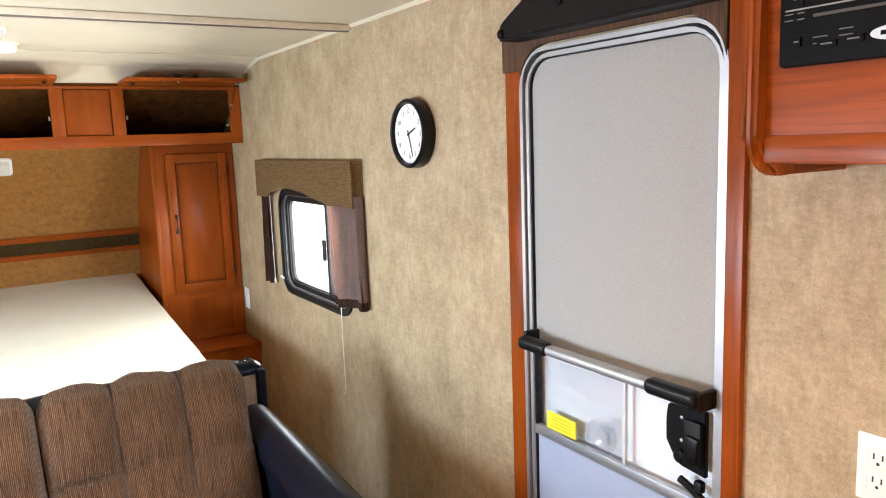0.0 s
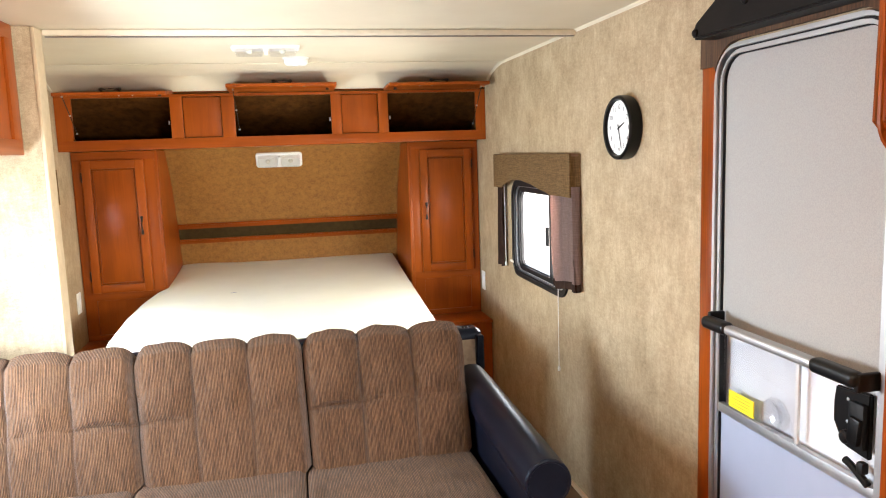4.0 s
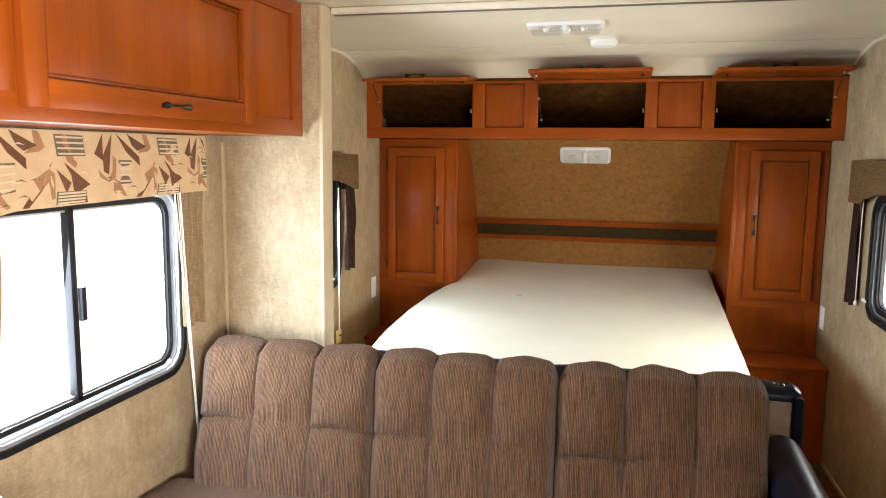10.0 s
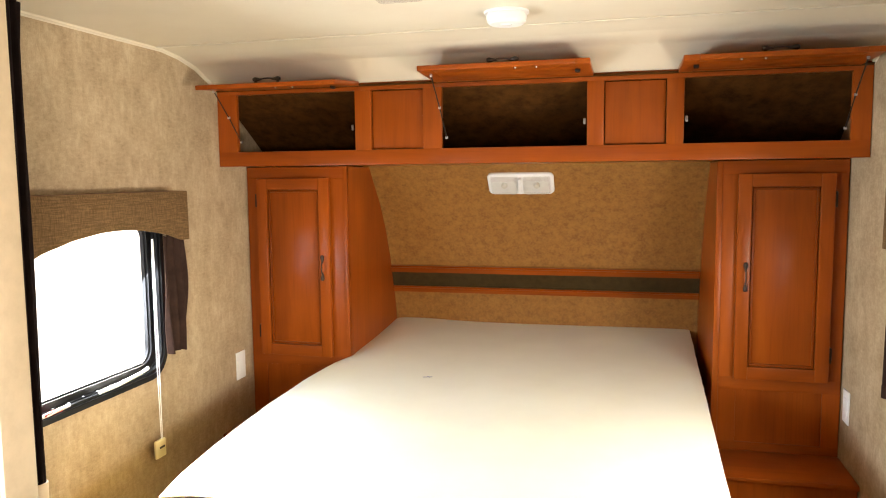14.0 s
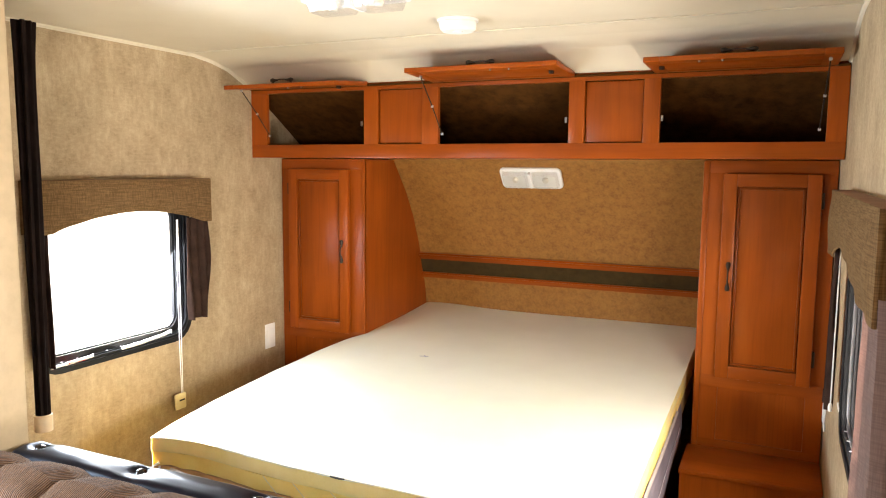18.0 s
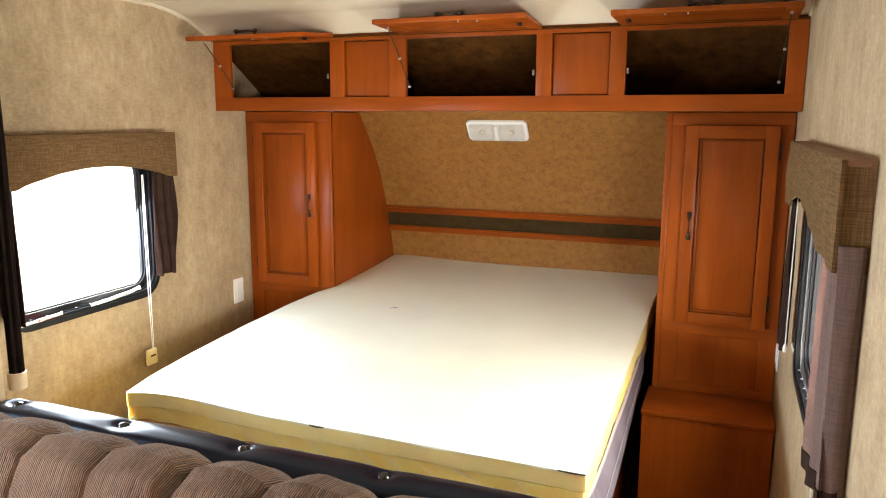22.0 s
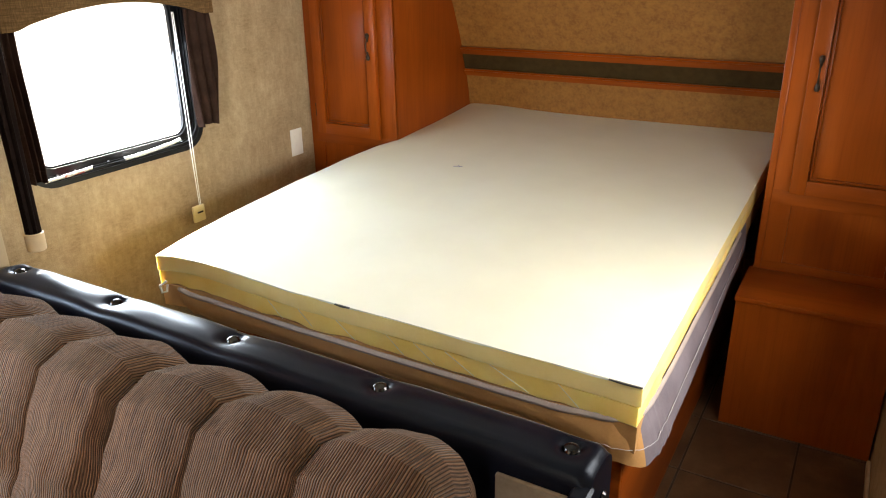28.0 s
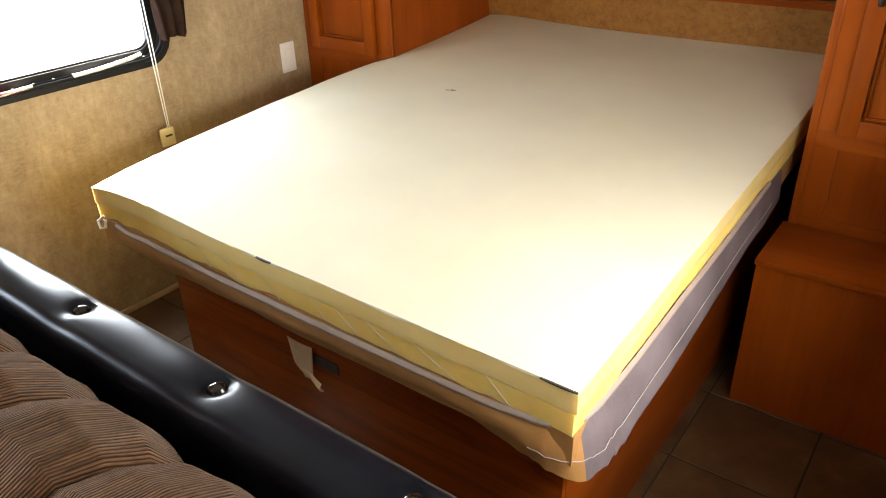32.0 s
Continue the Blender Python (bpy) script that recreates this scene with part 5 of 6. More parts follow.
mat_ = thing("mattress", "bare cream foam mattress with yellow cut sides", "mattress", (-0.05, 3.9, 0.55))


def foam_top(x, y):
    """Height of the foam's upper face: the bed's slope, with a swell towards the free corner."""
    return bed_top(y) + 0.013 * math.exp(-((x + 0.60) / 0.20) ** 2) + 0.006 * (x + 0.8) / 1.5 - 0.008 * math.exp(-((x + 0.83) / 0.07) ** 2)


def foam_front(x):
    return BY0 - 0.018 * x


def layer(z_off, th, inset, seed, wob):
    """One foam slab: a closed box grid following the bed's slope."""
    bm = bmesh.new()
    nu, nv = 60, 48

    def pt(u, v, top):
        y = BY0 + inset + (BY1 - BY0 - inset) * v
        x0, x1 = bed_left(y) + inset, 0.684 + 0.018 * v - inset
        x = x0 + (x1 - x0) * u
        y -= 0.018 * x * (1 - v)
        e = min(u, 1 - u) * (x1 - x0)
        z = foam_top(x, y) + z_off - (0 if top else th)
        if top:
            z -= 0.003 * math.exp(-(e / 0.02) ** 2) + 0.002 * math.exp(-((y - BY0) / 0.02) ** 2)
            z += 0.012 * math.exp(-(u / 0.10) ** 2) * math.exp(-((y - 4.12) / 0.30) ** 2) + 0.003 * noise.noise((x * 2, y * 2, seed)) * min(1, e / 0.1, v * 10)
        w = wob * (noise.noise((x * 6, y * 6, seed + (0 if top else 7))) + (0 if top else 0.8 * noise.noise((x * 17, y * 17, seed + 3))))
        if not top:
            z += 0.8 * w
        return Vector((x + (w if u in (0, 1) else 0), y + (w if v == 0 else 0), z))
    T = [[bm.verts.new(pt(i / nu, j / nv, True)) for j in range(nv + 1)] for i in range(nu + 1)]
    D = [[bm.verts.new(pt(i / nu, j / nv, False)) for j in range(nv + 1)] for i in range(nu + 1)]
    tops = []
    for i in range(nu):
        for j in range(nv):
            tops.append(bm.faces.new((T[i][j], T[i + 1][j], T[i + 1][j + 1], T[i][j + 1])))
            bm.faces.new((D[i][j], D[i][j + 1], D[i + 1][j + 1], D[i + 1][j]))
    for i in range(nu):
        bm.faces.new((T[i][0], D[i][0], D[i + 1][0], T[i + 1][0]))
        bm.faces.new((T[i][nv], T[i + 1][nv], D[i + 1][nv], D[i][nv]))
    for j in range(nv):
        bm.faces.new((T[0][j], T[0][j + 1], D[0][j + 1], D[0][j]))
        bm.faces.new((T[nu][j], D[nu][j], D[nu][j + 1], T[nu][j + 1]))
    return bm


top_skin = layer(0.0, 0.006, 0.0, 3.0, 0.003)
part("top_skin", top_skin, FOAM, mat_, "pale cream top skin")
part("top_foam", layer(-0.004, 0.046, 0.0005, 5.0, 0.002), FOAMTOP, mat_, "duller upper foam slab")
part("lower_foam", layer(-0.0505, 0.048, 0.003, 9.0, 0.005), FOAMCUT, mat_)
for xa, sl in ((-0.36, 0.05), (-0.25, 0.05), (-0.12, 0.06), (0.04, 0.05), (0.12, 0.06), (0.21, 0.08), (0.33, 0.10), (0.50, 0.05)):
    bm = bmesh.new()
    tube(bm, [(x, foam_front(x) + 0.0015, foam_top(x, BY0) - 0.052 - 0.044 * k / 5) for k, x in ((k, xa + sl * k / 5) for k in range(6))], 0.0008, 6)
    part("cut_line", bm, FOAM, mat_)
for xa, xb, ht in ((0.612, 0.684, 0.004), (-0.118, -0.070, 0.005)):
    bm = bmesh.new()
    sheet(bm, lambda u, v: (xa + (xb - xa) * u, foam_front(xa + (xb - xa) * u) - 0.0035, foam_top(xa + (xb - xa) * u, BY0) - 0.0015 - ht * v * (0.5 + 0.5 * math.sin(3.1 * u))), 10, 2, Vector((0, 0.004, 0)))
    part("marker_line", bm, INK, mat_, "dark marker stroke")
bm = bmesh.new()
box(bm, -0.018, 0.018, -0.002, 0.002, 0, 0.0012, m=Matrix.Translation((-0.325, 4.0, foam_top(-0.325, 4.0) + 0.0035)) @ Matrix.Rotation(0.35, 4, "Z"))
box(bm, -0.010, 0.010, -0.002, 0.002, 0, 0.0012, m=Matrix.Translation((-0.322, 4.004, foam_top(-0.325, 4.0) + 0.0035)) @ Matrix.Rotation(-0.9, 4, "Z"))
part("ink_mark", bm, plain("blue_grey_ink", (0.25, 0.27, 0.36, 1)), mat_)

cov = thing("mattress_cover", "crumpled brown mattress cover under the foam", "mattress cover", (0, 3.9, 0.45))


SKIRT = [(-0.760, 4.10), (-0.770, 3.45), (-0.765, 3.10), (-0.735, 3.005), (-0.66, 2.988), (-0.40, 2.983), (0.0, 2.976), (0.40, 2.969), (0.56, 2.968), (0.630, 2.974), (0.668, 2.998), (0.680, 3.050), (0.683, 3.14), (0.686, 3.5), (0.690, 4.15)]


def skirt(u, v):
    """The cover's outside from the left edge round the front and back along the right; v runs downwards."""
    t = u * (len(SKIRT) - 1)
    i = min(int(t), len(SKIRT) - 2)
    f = t - i
    p0, p1, p2, p3 = (Vector((*SKIRT[min(max(i + k, 0), len(SKIRT) - 1)], 0)) for k in (-1, 0, 1, 2))
    pt = 0.5 * (2 * p1 + (p2 - p0) * f + (2 * p0 - 5 * p1 + 4 * p2 - p3) * f ** 2 + (3 * p1 - p0 - 3 * p2 + p3) * f ** 3)
    tn = 0.5 * ((p2 - p0) + 2 * (2 * p0 - 5 * p1 + 4 * p2 - p3) * f + 3 * (3 * p1 - p0 - 3 * p2 + p3) * f ** 2)
    x, y = pt.x, pt.y
    right = min(1.0, max(0.0, (u - 0.52) / 0.20))
    top = bed_top(y) - 0.098 - 0.010 * math.exp(-((u - 0.40) / 0.16) ** 2) + 0.012 * right
    drop = 0.080 + 0.036 * right
    z = top - drop * v
    c = Vector((tn.y, -tn.x, 0)).normalized()
    rip = noise.noise((u * 30, v * 2.2, 2.0)) + 0.5 * noise.noise((u * 75, v * 3.0, 6.0))
    slim = 1 - 0.75 * min(1, max(0, (y - 3.1) / 1.0))
    w = 0.0035 * rip * (1 - 0.5 * right) + 0.010 * math.sin(math.pi * min(1, v * 1.15)) * (1 - right) + right * slim * (0.046 * v - 0.008 * v * v) - (1 - right) * 0.020 * v * v
    scallop = 0.009 * right * v * abs(math.sin(u * 62 + 1.3 * math.sin(u * 31)))
    sag = -0.010 * v * abs(noise.noise((u * 18, 0.5, 4.0))) + scallop
    return Vector((x + c.x * w, y + c.y * w, z + sag))


for nm, u0, u1, mt, lb in (("skirt", 0.0, 0.72, COVER, ""), ("side_skirt", 0.72, 1.0, SHEERCOVER, "grey mauve semi-sheer side")):
    bm = bmesh.new()
    sheet(bm, lambda u, v: skirt(u0 + (u1 - u0) * u, v), 150, 14, Vector((0, 0.003, 0.002)))
    part(nm, bm, mt, cov, lb)


def band(u, v):
    p = skirt(u, 0.0)
    c = Vector((p.x + 0.02, p.y - 3.6, 0)).normalized()
    return p + c * (0.004 + 0.008 * math.sin(math.pi * v)) + Vector((0, 0, 0.007 - 0.018 * v + 0.002 * noise.noise((u * 40, 1.0, 1.0))))


bm = bmesh.new()
sheet(bm, lambda u, v: band(0.10 + 0.88 * u, v), 160, 5, Vector((0, 0.004, -0.001)))
part("piping", bm, PIPING, cov, "grey edge piping")
bm = bmesh.new()
tube(bm, [skirt(i / 300, 0.66 + 0.05 * noise.noise((i * 0.05, 0, 0))) + Vector((0.003 if i > 220 else 0, -0.003, 0.001)) for i in range(180, 297)], 0.0008, 6)
part("zip_cord", bm, plain("pale_lilac_cord", (0.50, 0.49, 0.54, 1), 0.5), cov, "pale zip cord")
part("pad", layer(-0.099, 0.070, 0.004, 13.0, 0.002), COVER, cov)
bm = bmesh.new()
tube(bm, [(-0.775, 2.985, 0.56), (-0.795, 2.975, 0.545), (-0.785, 2.972, 0.525), (-0.770, 2.978, 0.530), (-0.772, 2.985, 0.55)], 0.004, 8)
part("tie_loop", bm, WHITE, cov, "white plastic loop")

# ---------------------------------------------------------------- privacy curtain at the partition
pc = thing("privacy_curtain", "black-brown curtain gathered and tied by the partition", "curtain", (-0.958, 2.72, 0.72))
bm = bmesh.new()


def bunch(u, v):
    a = 2 * math.pi * u
    r = 0.023 + 0.006 * math.sin(7 * a + 2 * v) + 0.004 * noise.noise((u * 6, v * 3, 1))
    r *= 1.0 - 0.25 * v + 0.25 * math.exp(-((v) / 0.05) ** 2) * math.sin(a) ** 2
    return Vector((-0.950 + r * math.cos(a), 2.720 + r * math.sin(a), 1.905 - 1.14 * v))


sheet(bm, bunch, 56, 24)
part("cloth", bm, CLOTH_BLACK, pc)
bm = bmesh.new()
lathe(bm, [(0.022, 0.0), (0.025, 0.002), (0.026, 0.05), (0.022, 0.052)], Matrix.Translation((-0.950, 2.720, 0.725)), 24)
part("tie_band", bm, TAPE, pc, "beige tie band")
bm = bmesh.new()
tube(bm, [(-0.86 + 0.009 * math.cos(a), 2.590, 1.905 + 0.012 * math.sin(a)) for a in [k * math.pi / 6 for k in range(13)]], 0.002, 6)
part("hook", bm, STEEL, pc)
part("carrier", B(-0.866, -0.854, 2.583, 2.596, 1.914, 1.930, bev=0.002), WHITE, pc)

# ---------------------------------------------------------------- sofa
sofa = thing("sofa", "brown ribbed fabric sofa with black vinyl arm and back", "sofa", (-0.2, 2.0, 0.0))
SX = [(-1.058, -1.108), (-0.487, -0.525), (0.040, 0.030), (0.586, 0.602)]
SEATX = [-1.150, -0.510, 0.020, 0.585]


def cushion_back(left, right, seed):
    """A channelled back cushion of three bolsters, closed round the section; left and right: its ends at foot and top."""
    bm = bmesh.new()
    nu, ns = 96, 128
    sec = []
    # section from the bottom front up, over the top and down the back (y, z)
    ctrl = [(2.050, 0.450), (2.072, 0.525), (2.112, 0.615), (2.152, 0.705), (2.192, 0.790), (2.232, 0.850), (2.290, 0.874), (2.350, 0.860), (2.410, 0.822), (2.450, 0.755), (2.440, 0.62), (2.400, 0.50), (2.390, 0.45)]
    for k in range(ns + 1):
        t = k / ns * (len(ctrl) - 1)
        i = min(int(t), len(ctrl) - 2)
        f = t - i
        sec.append((ctrl[i][0] * (1 - f) + ctrl[i + 1][0] * f, ctrl[i][1] * (1 - f) + ctrl[i + 1][1] * f))
    rows = []
    for i in range(nu + 1):
        u = i / nu
        ch = abs(math.sin(3 * math.pi * u))
        col = []
        for k, (y, z) in enumerate(sec):
            v = k / ns
            f = (z - 0.45) / 0.42
            x0, x1 = left[0] + (left[1] - left[0]) * f + 0.002, right[0] + (right[1] - right[0]) * f - 0.002
            x = x0 + (x1 - x0) * u
            front = v < 0.52
            n = Vector((0, y - 2.27, z - 0.62)).normalized()
            puff = (ch ** 0.40) - 1.0
            t_ = min(1.0, max(0.0, (z - 0.630) / 0.07))
            up = 0.46 + 0.54 * t_ * t_ * (3 - 2 * t_)
            zs_ = z - 0.658 + 0.016 * (1 - ch) + 0.012 * noise.noise((x * 4, 1.7, seed))
            fold = max(0.10, 0.50 + 1.1 * noise.noise((x * 5, 0.3, seed)))
            seam = (0.022 * fold * math.exp(-(zs_ / 0.009) ** 2) - 0.013 * math.exp(-((z - 0.715) / 0.035) ** 2) * ch) * (1 if front else 0)
            seam -= 0.0035 * noise.noise((x * 9, z * 70, seed + 2)) * math.exp(-((z - 0.70) / 0.05) ** 2)
            end = -0.022 * math.exp(-(min(u, 1 - u) / 0.03) ** 2)
            rear = min(1.0, max(0.0, (v - 0.42) / 0.16))
            d = (0.021 + 0.022 * rear) * puff * up - seam + end + 0.007 * noise.noise((x * 7, z * 9, seed)) + 0.004 * noise.noise((x * 22, z * 20, seed + 5))
            col.append(bm.verts.new((x, y + n.y * d, z + n.z * d)))
        rows.append(col)
    for a, b in zip(rows, rows[1:]):
        for k in range(ns):
            bm.faces.new((a[k], b[k], b[k + 1], a[k + 1]))
        bm.faces.new((a[ns], b[ns], b[0], a[0]))
    bm.faces.new(rows[0])
    bm.faces.new(rows[-1][::-1])
    coords, run = {}, 0.0
    for i, col in enumerate(rows):
        if i:
            run += (col[64].co - rows[i - 1][64].co).length
        along = 0.0
        for k, vert in enumerate(col):
            if k:
                along += (vert.co - col[k - 1].co).length
            coords[vert] = (run, along)
    set_cloth(bm, coords)
    return bm


def cushion_seat(x0, x1, seed):
    bm = bmesh.new()
    nu, nv = 30, 30

    def top(u, v):
        x, y = x0 + (x1 - x0) * u, 1.455 + 0.635 * v
        e = min(u, 1 - u)
        z = 0.462 + 0.012 * math.sin(math.pi * v) - 0.016 * math.exp(-(e / 0.025) ** 2) - 0.034 * math.exp(-(v / 0.045) ** 2)
        z += 0.008 * noise.noise((x * 3, y * 3, seed)) + 0.003 * noise.noise((x * 14, y * 14, seed))
        return Vector((x, y - (0.010 * math.exp(-(v / 0.03) ** 2)), z))
    T = [[bm.verts.new(top(i / nu, j / nv)) for j in range(nv + 1)] for i in range(nu + 1)]
    D = [[bm.verts.new((T[i][j].co.x, max(T[i][j].co.y, 1.46), 0.345)) for j in range(nv + 1)] for i in range(nu + 1)]
    F = [bm.verts.new((T[i][0].co.x, 1.438, 0.395)) for i in range(nu + 1)]
    for i in range(nu):
        for j in range(nv):
            bm.faces.new((T[i][j], T[i + 1][j], T[i + 1][j + 1], T[i][j + 1]))
            bm.faces.new((D[i][j], D[i][j + 1], D[i + 1][j + 1], D[i + 1][j]))
        bm.faces.new((T[i][0], F[i], F[i + 1], T[i + 1][0]))
        bm.faces.new((F[i], D[i][0], D[i + 1][0], F[i + 1]))
        bm.faces.new((T[i][nv], T[i + 1][nv], D[i + 1][nv], D[i][nv]))
    for j in range(nv):
        bm.faces.new((T[0][j], T[0][j + 1], D[0][j + 1], D[0][j]))
        bm.faces.new((T[nu][j], D[nu][j], D[nu][j + 1], T[nu][j + 1]))
    bm.faces.new((T[0][0], D[0][0], F[0]))
    bm.faces.new((T[nu][0], F[nu], D[nu][0]))
    set_cloth(bm, {vert: (vert.co.x, vert.co.y - vert.co.z) for vert in bm.verts})
    return bm


for k in range(3):
    part("back_cushion", cushion_back(SX[k], SX[k + 1], 11 + 4 * k), CORD_X, sofa, "ribbed brown cushion in three channels")
    part("seat_cushion", cushion_seat(SEATX[k] + 0.002, SEATX[k + 1] - 0.002, 31 + 4 * k), CORD_X, sofa)
bm = bmesh.new()
tube(bm, [(x, 1.430 + 0.004 * math.sin(9 * x), 0.392) for x in [-1.15 + 1.73 * i / 60 for i in range(61)]], 0.006, 8)
set_cloth(bm, {vert: (vert.co.x, vert.co.z) for vert in bm.verts})
part("seat_piping", bm, CORD_X, sofa)
part("skirt", B(-1.150, 0.600, 1.475, 1.500, 0.0, 0.345, bev=0.004), VINYL, sofa, "black vinyl front")
part("seat_frame", B(-1.150, 0.600, 1.50, 2.45, 0.05, 0.345), VINYL, sofa)
BUTTONS = (-0.725, -0.371, -0.02, 0.331, 0.684)


def padded_back():
    """A padded vinyl back: rounded section, dimples round the buttons on its top."""
    bm = bmesh.new()
    sec = [(2.480, 0.10), (2.480, 0.40), (2.480, 0.72)]
    sec += [(2.508 - 0.028 * math.cos(radians(a)), 0.750 + 0.034 * math.sin(radians(a))) for a in range(0, 91, 15)]
    sec += [(2.508 + 0.0050 * k, 0.784 + 0.003 * math.sin(math.pi * k / 10)) for k in range(1, 11)]
    sec += [(2.558 + 0.030 * math.sin(radians(a)), 0.750 + 0.034 * math.cos(radians(a))) for a in range(15, 91, 15)]
    sec += [(2.588, 0.72), (2.588, 0.40), (2.588, 0.10)]
    n = 300
    rows = []
    for i in range(n + 1):
        x = -0.780 + 1.515 * i / n
        e = 0.014 * math.exp(-(min(x + 0.780, 0.735 - x) / 0.012) ** 2)
        col = []
        for y, z in sec:
            dz = 0.0
            if z > 0.73:
                for xb in BUTTONS:
                    q = (x - xb) ** 2 + (y - 2.542) ** 2
                    dz -= 0.013 * math.exp(-q / 0.019 ** 2) + 0.006 * math.exp(-q / 0.050 ** 2)
                dz += 0.0015 * noise.noise((x * 9, y * 20, 3.0)) - e
            col.append(bm.verts.new((x, y, z + dz)))
        rows.append(col)
    for a, b in zip(rows, rows[1:]):
        for k in range(len(sec) - 1):
            bm.faces.new((a[k], b[k], b[k + 1], a[k + 1]))
        bm.faces.new((a[-1], b[-1], b[0], a[0]))
    bm.faces.new(rows[0])
    bm.faces.new(rows[-1][::-1])
    return bm


bk = part("back_frame", padded_back(), VINYL, sofa, "black padded vinyl back")
part("side_pad", B(0.590, 0.706, 2.470, 2.4785, 0.50, 0.742, bev=0.003, seg=3), two_tone("grey_tan_cloth", (0.30, 0.24, 0.18, 1), (0.22, 0.17, 0.12, 1), 40, rough=0.9), sofa, "grey tan cloth panel")
part("side_edge", B(0.708, 0.740, 2.455, 2.50, 0.34, 0.760, bev=0.012, seg=3), VINYL, sofa)
bm = bmesh.new()
lathe(bm, [(0.013, -0.004), (0.0135, 0.001), (0.010, 0.006), (0.005, 0.0085), (0, 0.009)], Matrix.Translation((0.736, 2.545, 0.700)) @ Matrix.Rotation(radians(90), 4, "Y"), 20)
part("button", bm, BUTTONVINYL, bk)
for xb in BUTTONS:
    bm = bmesh.new()
    lathe(bm, [(0.0145, -0.004), (0.015, 0.001), (0.0115, 0.0065), (0.006, 0.0095), (0, 0.0105)], Matrix.Translation((xb, 2.542, 0.772)), 20)
    part("button", bm, BUTTONVINYL, bk)

bm = bmesh.new()
n = 26
ring_pts = []
for k in range(n):
    a = 2 * math.pi * k / n
    ring_pts.append((0.655 + 0.066 * math.cos(a), 0.592 + 0.068 * math.sin(a)))
secs = []
for y, s in ((1.492, 0.0), (1.490, 0.90), (1.498, 0.98), (1.520, 1.0), (1.75, 1.02), (2.05, 1.0), (2.30, 1.0), (2.39, 0.97)):
    dx = 0.010 * (y - 1.5)
    secs.append([bm.verts.new((0.655 + dx + (p[0] - 0.655) * s, y, 0.592 + 0.012 * (y - 1.5) + (p[1] - 0.592) * s)) for p in ring_pts] if s else [bm.verts.new((0.655, y, 0.592))])
for a, b in zip(secs, secs[1:]):
    for k in range(n):
        q = list(dict.fromkeys((a[k % len(a)], a[(k + 1) % len(a)], b[(k + 1) % len(b)], b[k % len(b)])))
        bm.faces.new(q)
bm.faces.new(secs[-1])
arm = part("arm_roll", bm, VINYL, sofa, "black vinyl rolled arm")
bm = bmesh.new()
tube(bm, [(0.655 + 0.060 * math.cos(a), 1.492, 0.592 + 0.062 * math.sin(a)) for a in [2 * math.pi * k / 32 for k in range(33)]], 0.005, 8)
part("arm_piping", bm, VINYL, arm)
part("arm_panel", B(0.606, 0.690, 1.505, 2.42, 0.06, 0.58, bev=0.015, seg=3), VINYL, sofa)

# ---------------------------------------------------------------- kitchen side
XK = -0.850
kc = thing("kitchen_wall_cabinet", "cherry wood wall cabinet above the kitchen window", "cabinet", (-1.0, 1.7, 1.52))
part("face_bottom_rail", B(XK - 0.02, XK, 0.86, 2.456, 1.520, 1.572, bev=0.003), WOOD_Y, kc)
part("face_top_rail", B(XK - 0.02, XK, 0.86, 2.456, 1.900, 1.948, bev=0.003), WOOD_Y, kc)
for a, b in ((2.385, 2.456), (2.085, 2.125), (1.21, 1.28), (0.86, 1.00)):
    part("stile", B(XK - 0.0195, XK - 0.0005, a, b, 1.570, 1.902, bev=0.002), WOOD_Z, kc)
for a, b in ((2.11, 2.40), (0.98, 1.23)):
    part("blind_panel", B(XK - 0.016, XK - 0.011, a, b, 1.565, 1.905), WOOD_Z, kc)
part("bottom_board", B(L + 0.002, XK - 0.02, 0.86, 2.455, 1.522, 1.534), WOOD_Y, kc)
part("end_panel", B(L + 0.002, XK - 0.001, 2.440, 2.457, 1.521, 1.948), WOOD_Z, kc)
part("carcass_back", B(XK - 0.03, XK - 0.024, 1.22, 2.11, 1.56, 1.91), WOOD_Z, kc)
d = shaker(kc, "x", 1.265, 2.100, 1.545, 1.905, XK, 1, 0.020, 0.055)
pull(d, XK + 0.020, 1.705, 1.572, "y", (1, 0, 0))

nc = thing("deep_wall_cabinet", "deeper cherry wood cabinet with a rounded end panel", "cabinet", (-0.93, 0.4, 1.43))
bm = bmesh.new()
lp = [(L + 0.002, CZ - 0.002), (L + 0.002, 1.43)] + [(-0.69 - 0.05 + 0.05 * math.sin(radians(a)), 1.43 + 0.05 - 0.05 * math.cos(radians(a))) for a in range(0, 91, 15)] + [(-0.69, CZ - 0.002)]
va = [bm.verts.new((x, 0.828, z)) for x, z in lp]
vb = [bm.verts.new((x, 0.852, z)) for x, z in lp]
bm.faces.new(va)
bm.faces.new(vb[::-1])
for i in range(len(lp)):
    j = (i + 1) % len(lp)
    bm.faces.new((va[i], va[j], vb[j], vb[i]))
bmesh.ops.bevel(bm, geom=[e for e in bm.edges if abs(e.verts[0].co.y - e.verts[1].co.y) < 1e-4], offset=0.008, segments=6, affect="EDGES", clamp_overlap=True)
part("end_panel", bm, WOOD_Z, nc, "rounded cherry end panel")
part("bottom_board", B(L + 0.002, -0.715, -0.30, 0.828, 1.445, 1.46), WOOD_Y, nc)
part("face_bottom_rail", B(-0.725, -0.705, -0.30, 0.828, 1.442, 1.49, bev=0.003), WOOD_Y, nc)
part("face_stile", B(-0.7245, -0.7055, 0.78, 0.828, 1.49, CZ - 0.003, bev=0.002), WOOD_Z, nc)
part("carcass_back", B(-0.735, -0.730, -0.30, 0.80, 1.48, CZ - 0.01), WOOD_Z, nc)
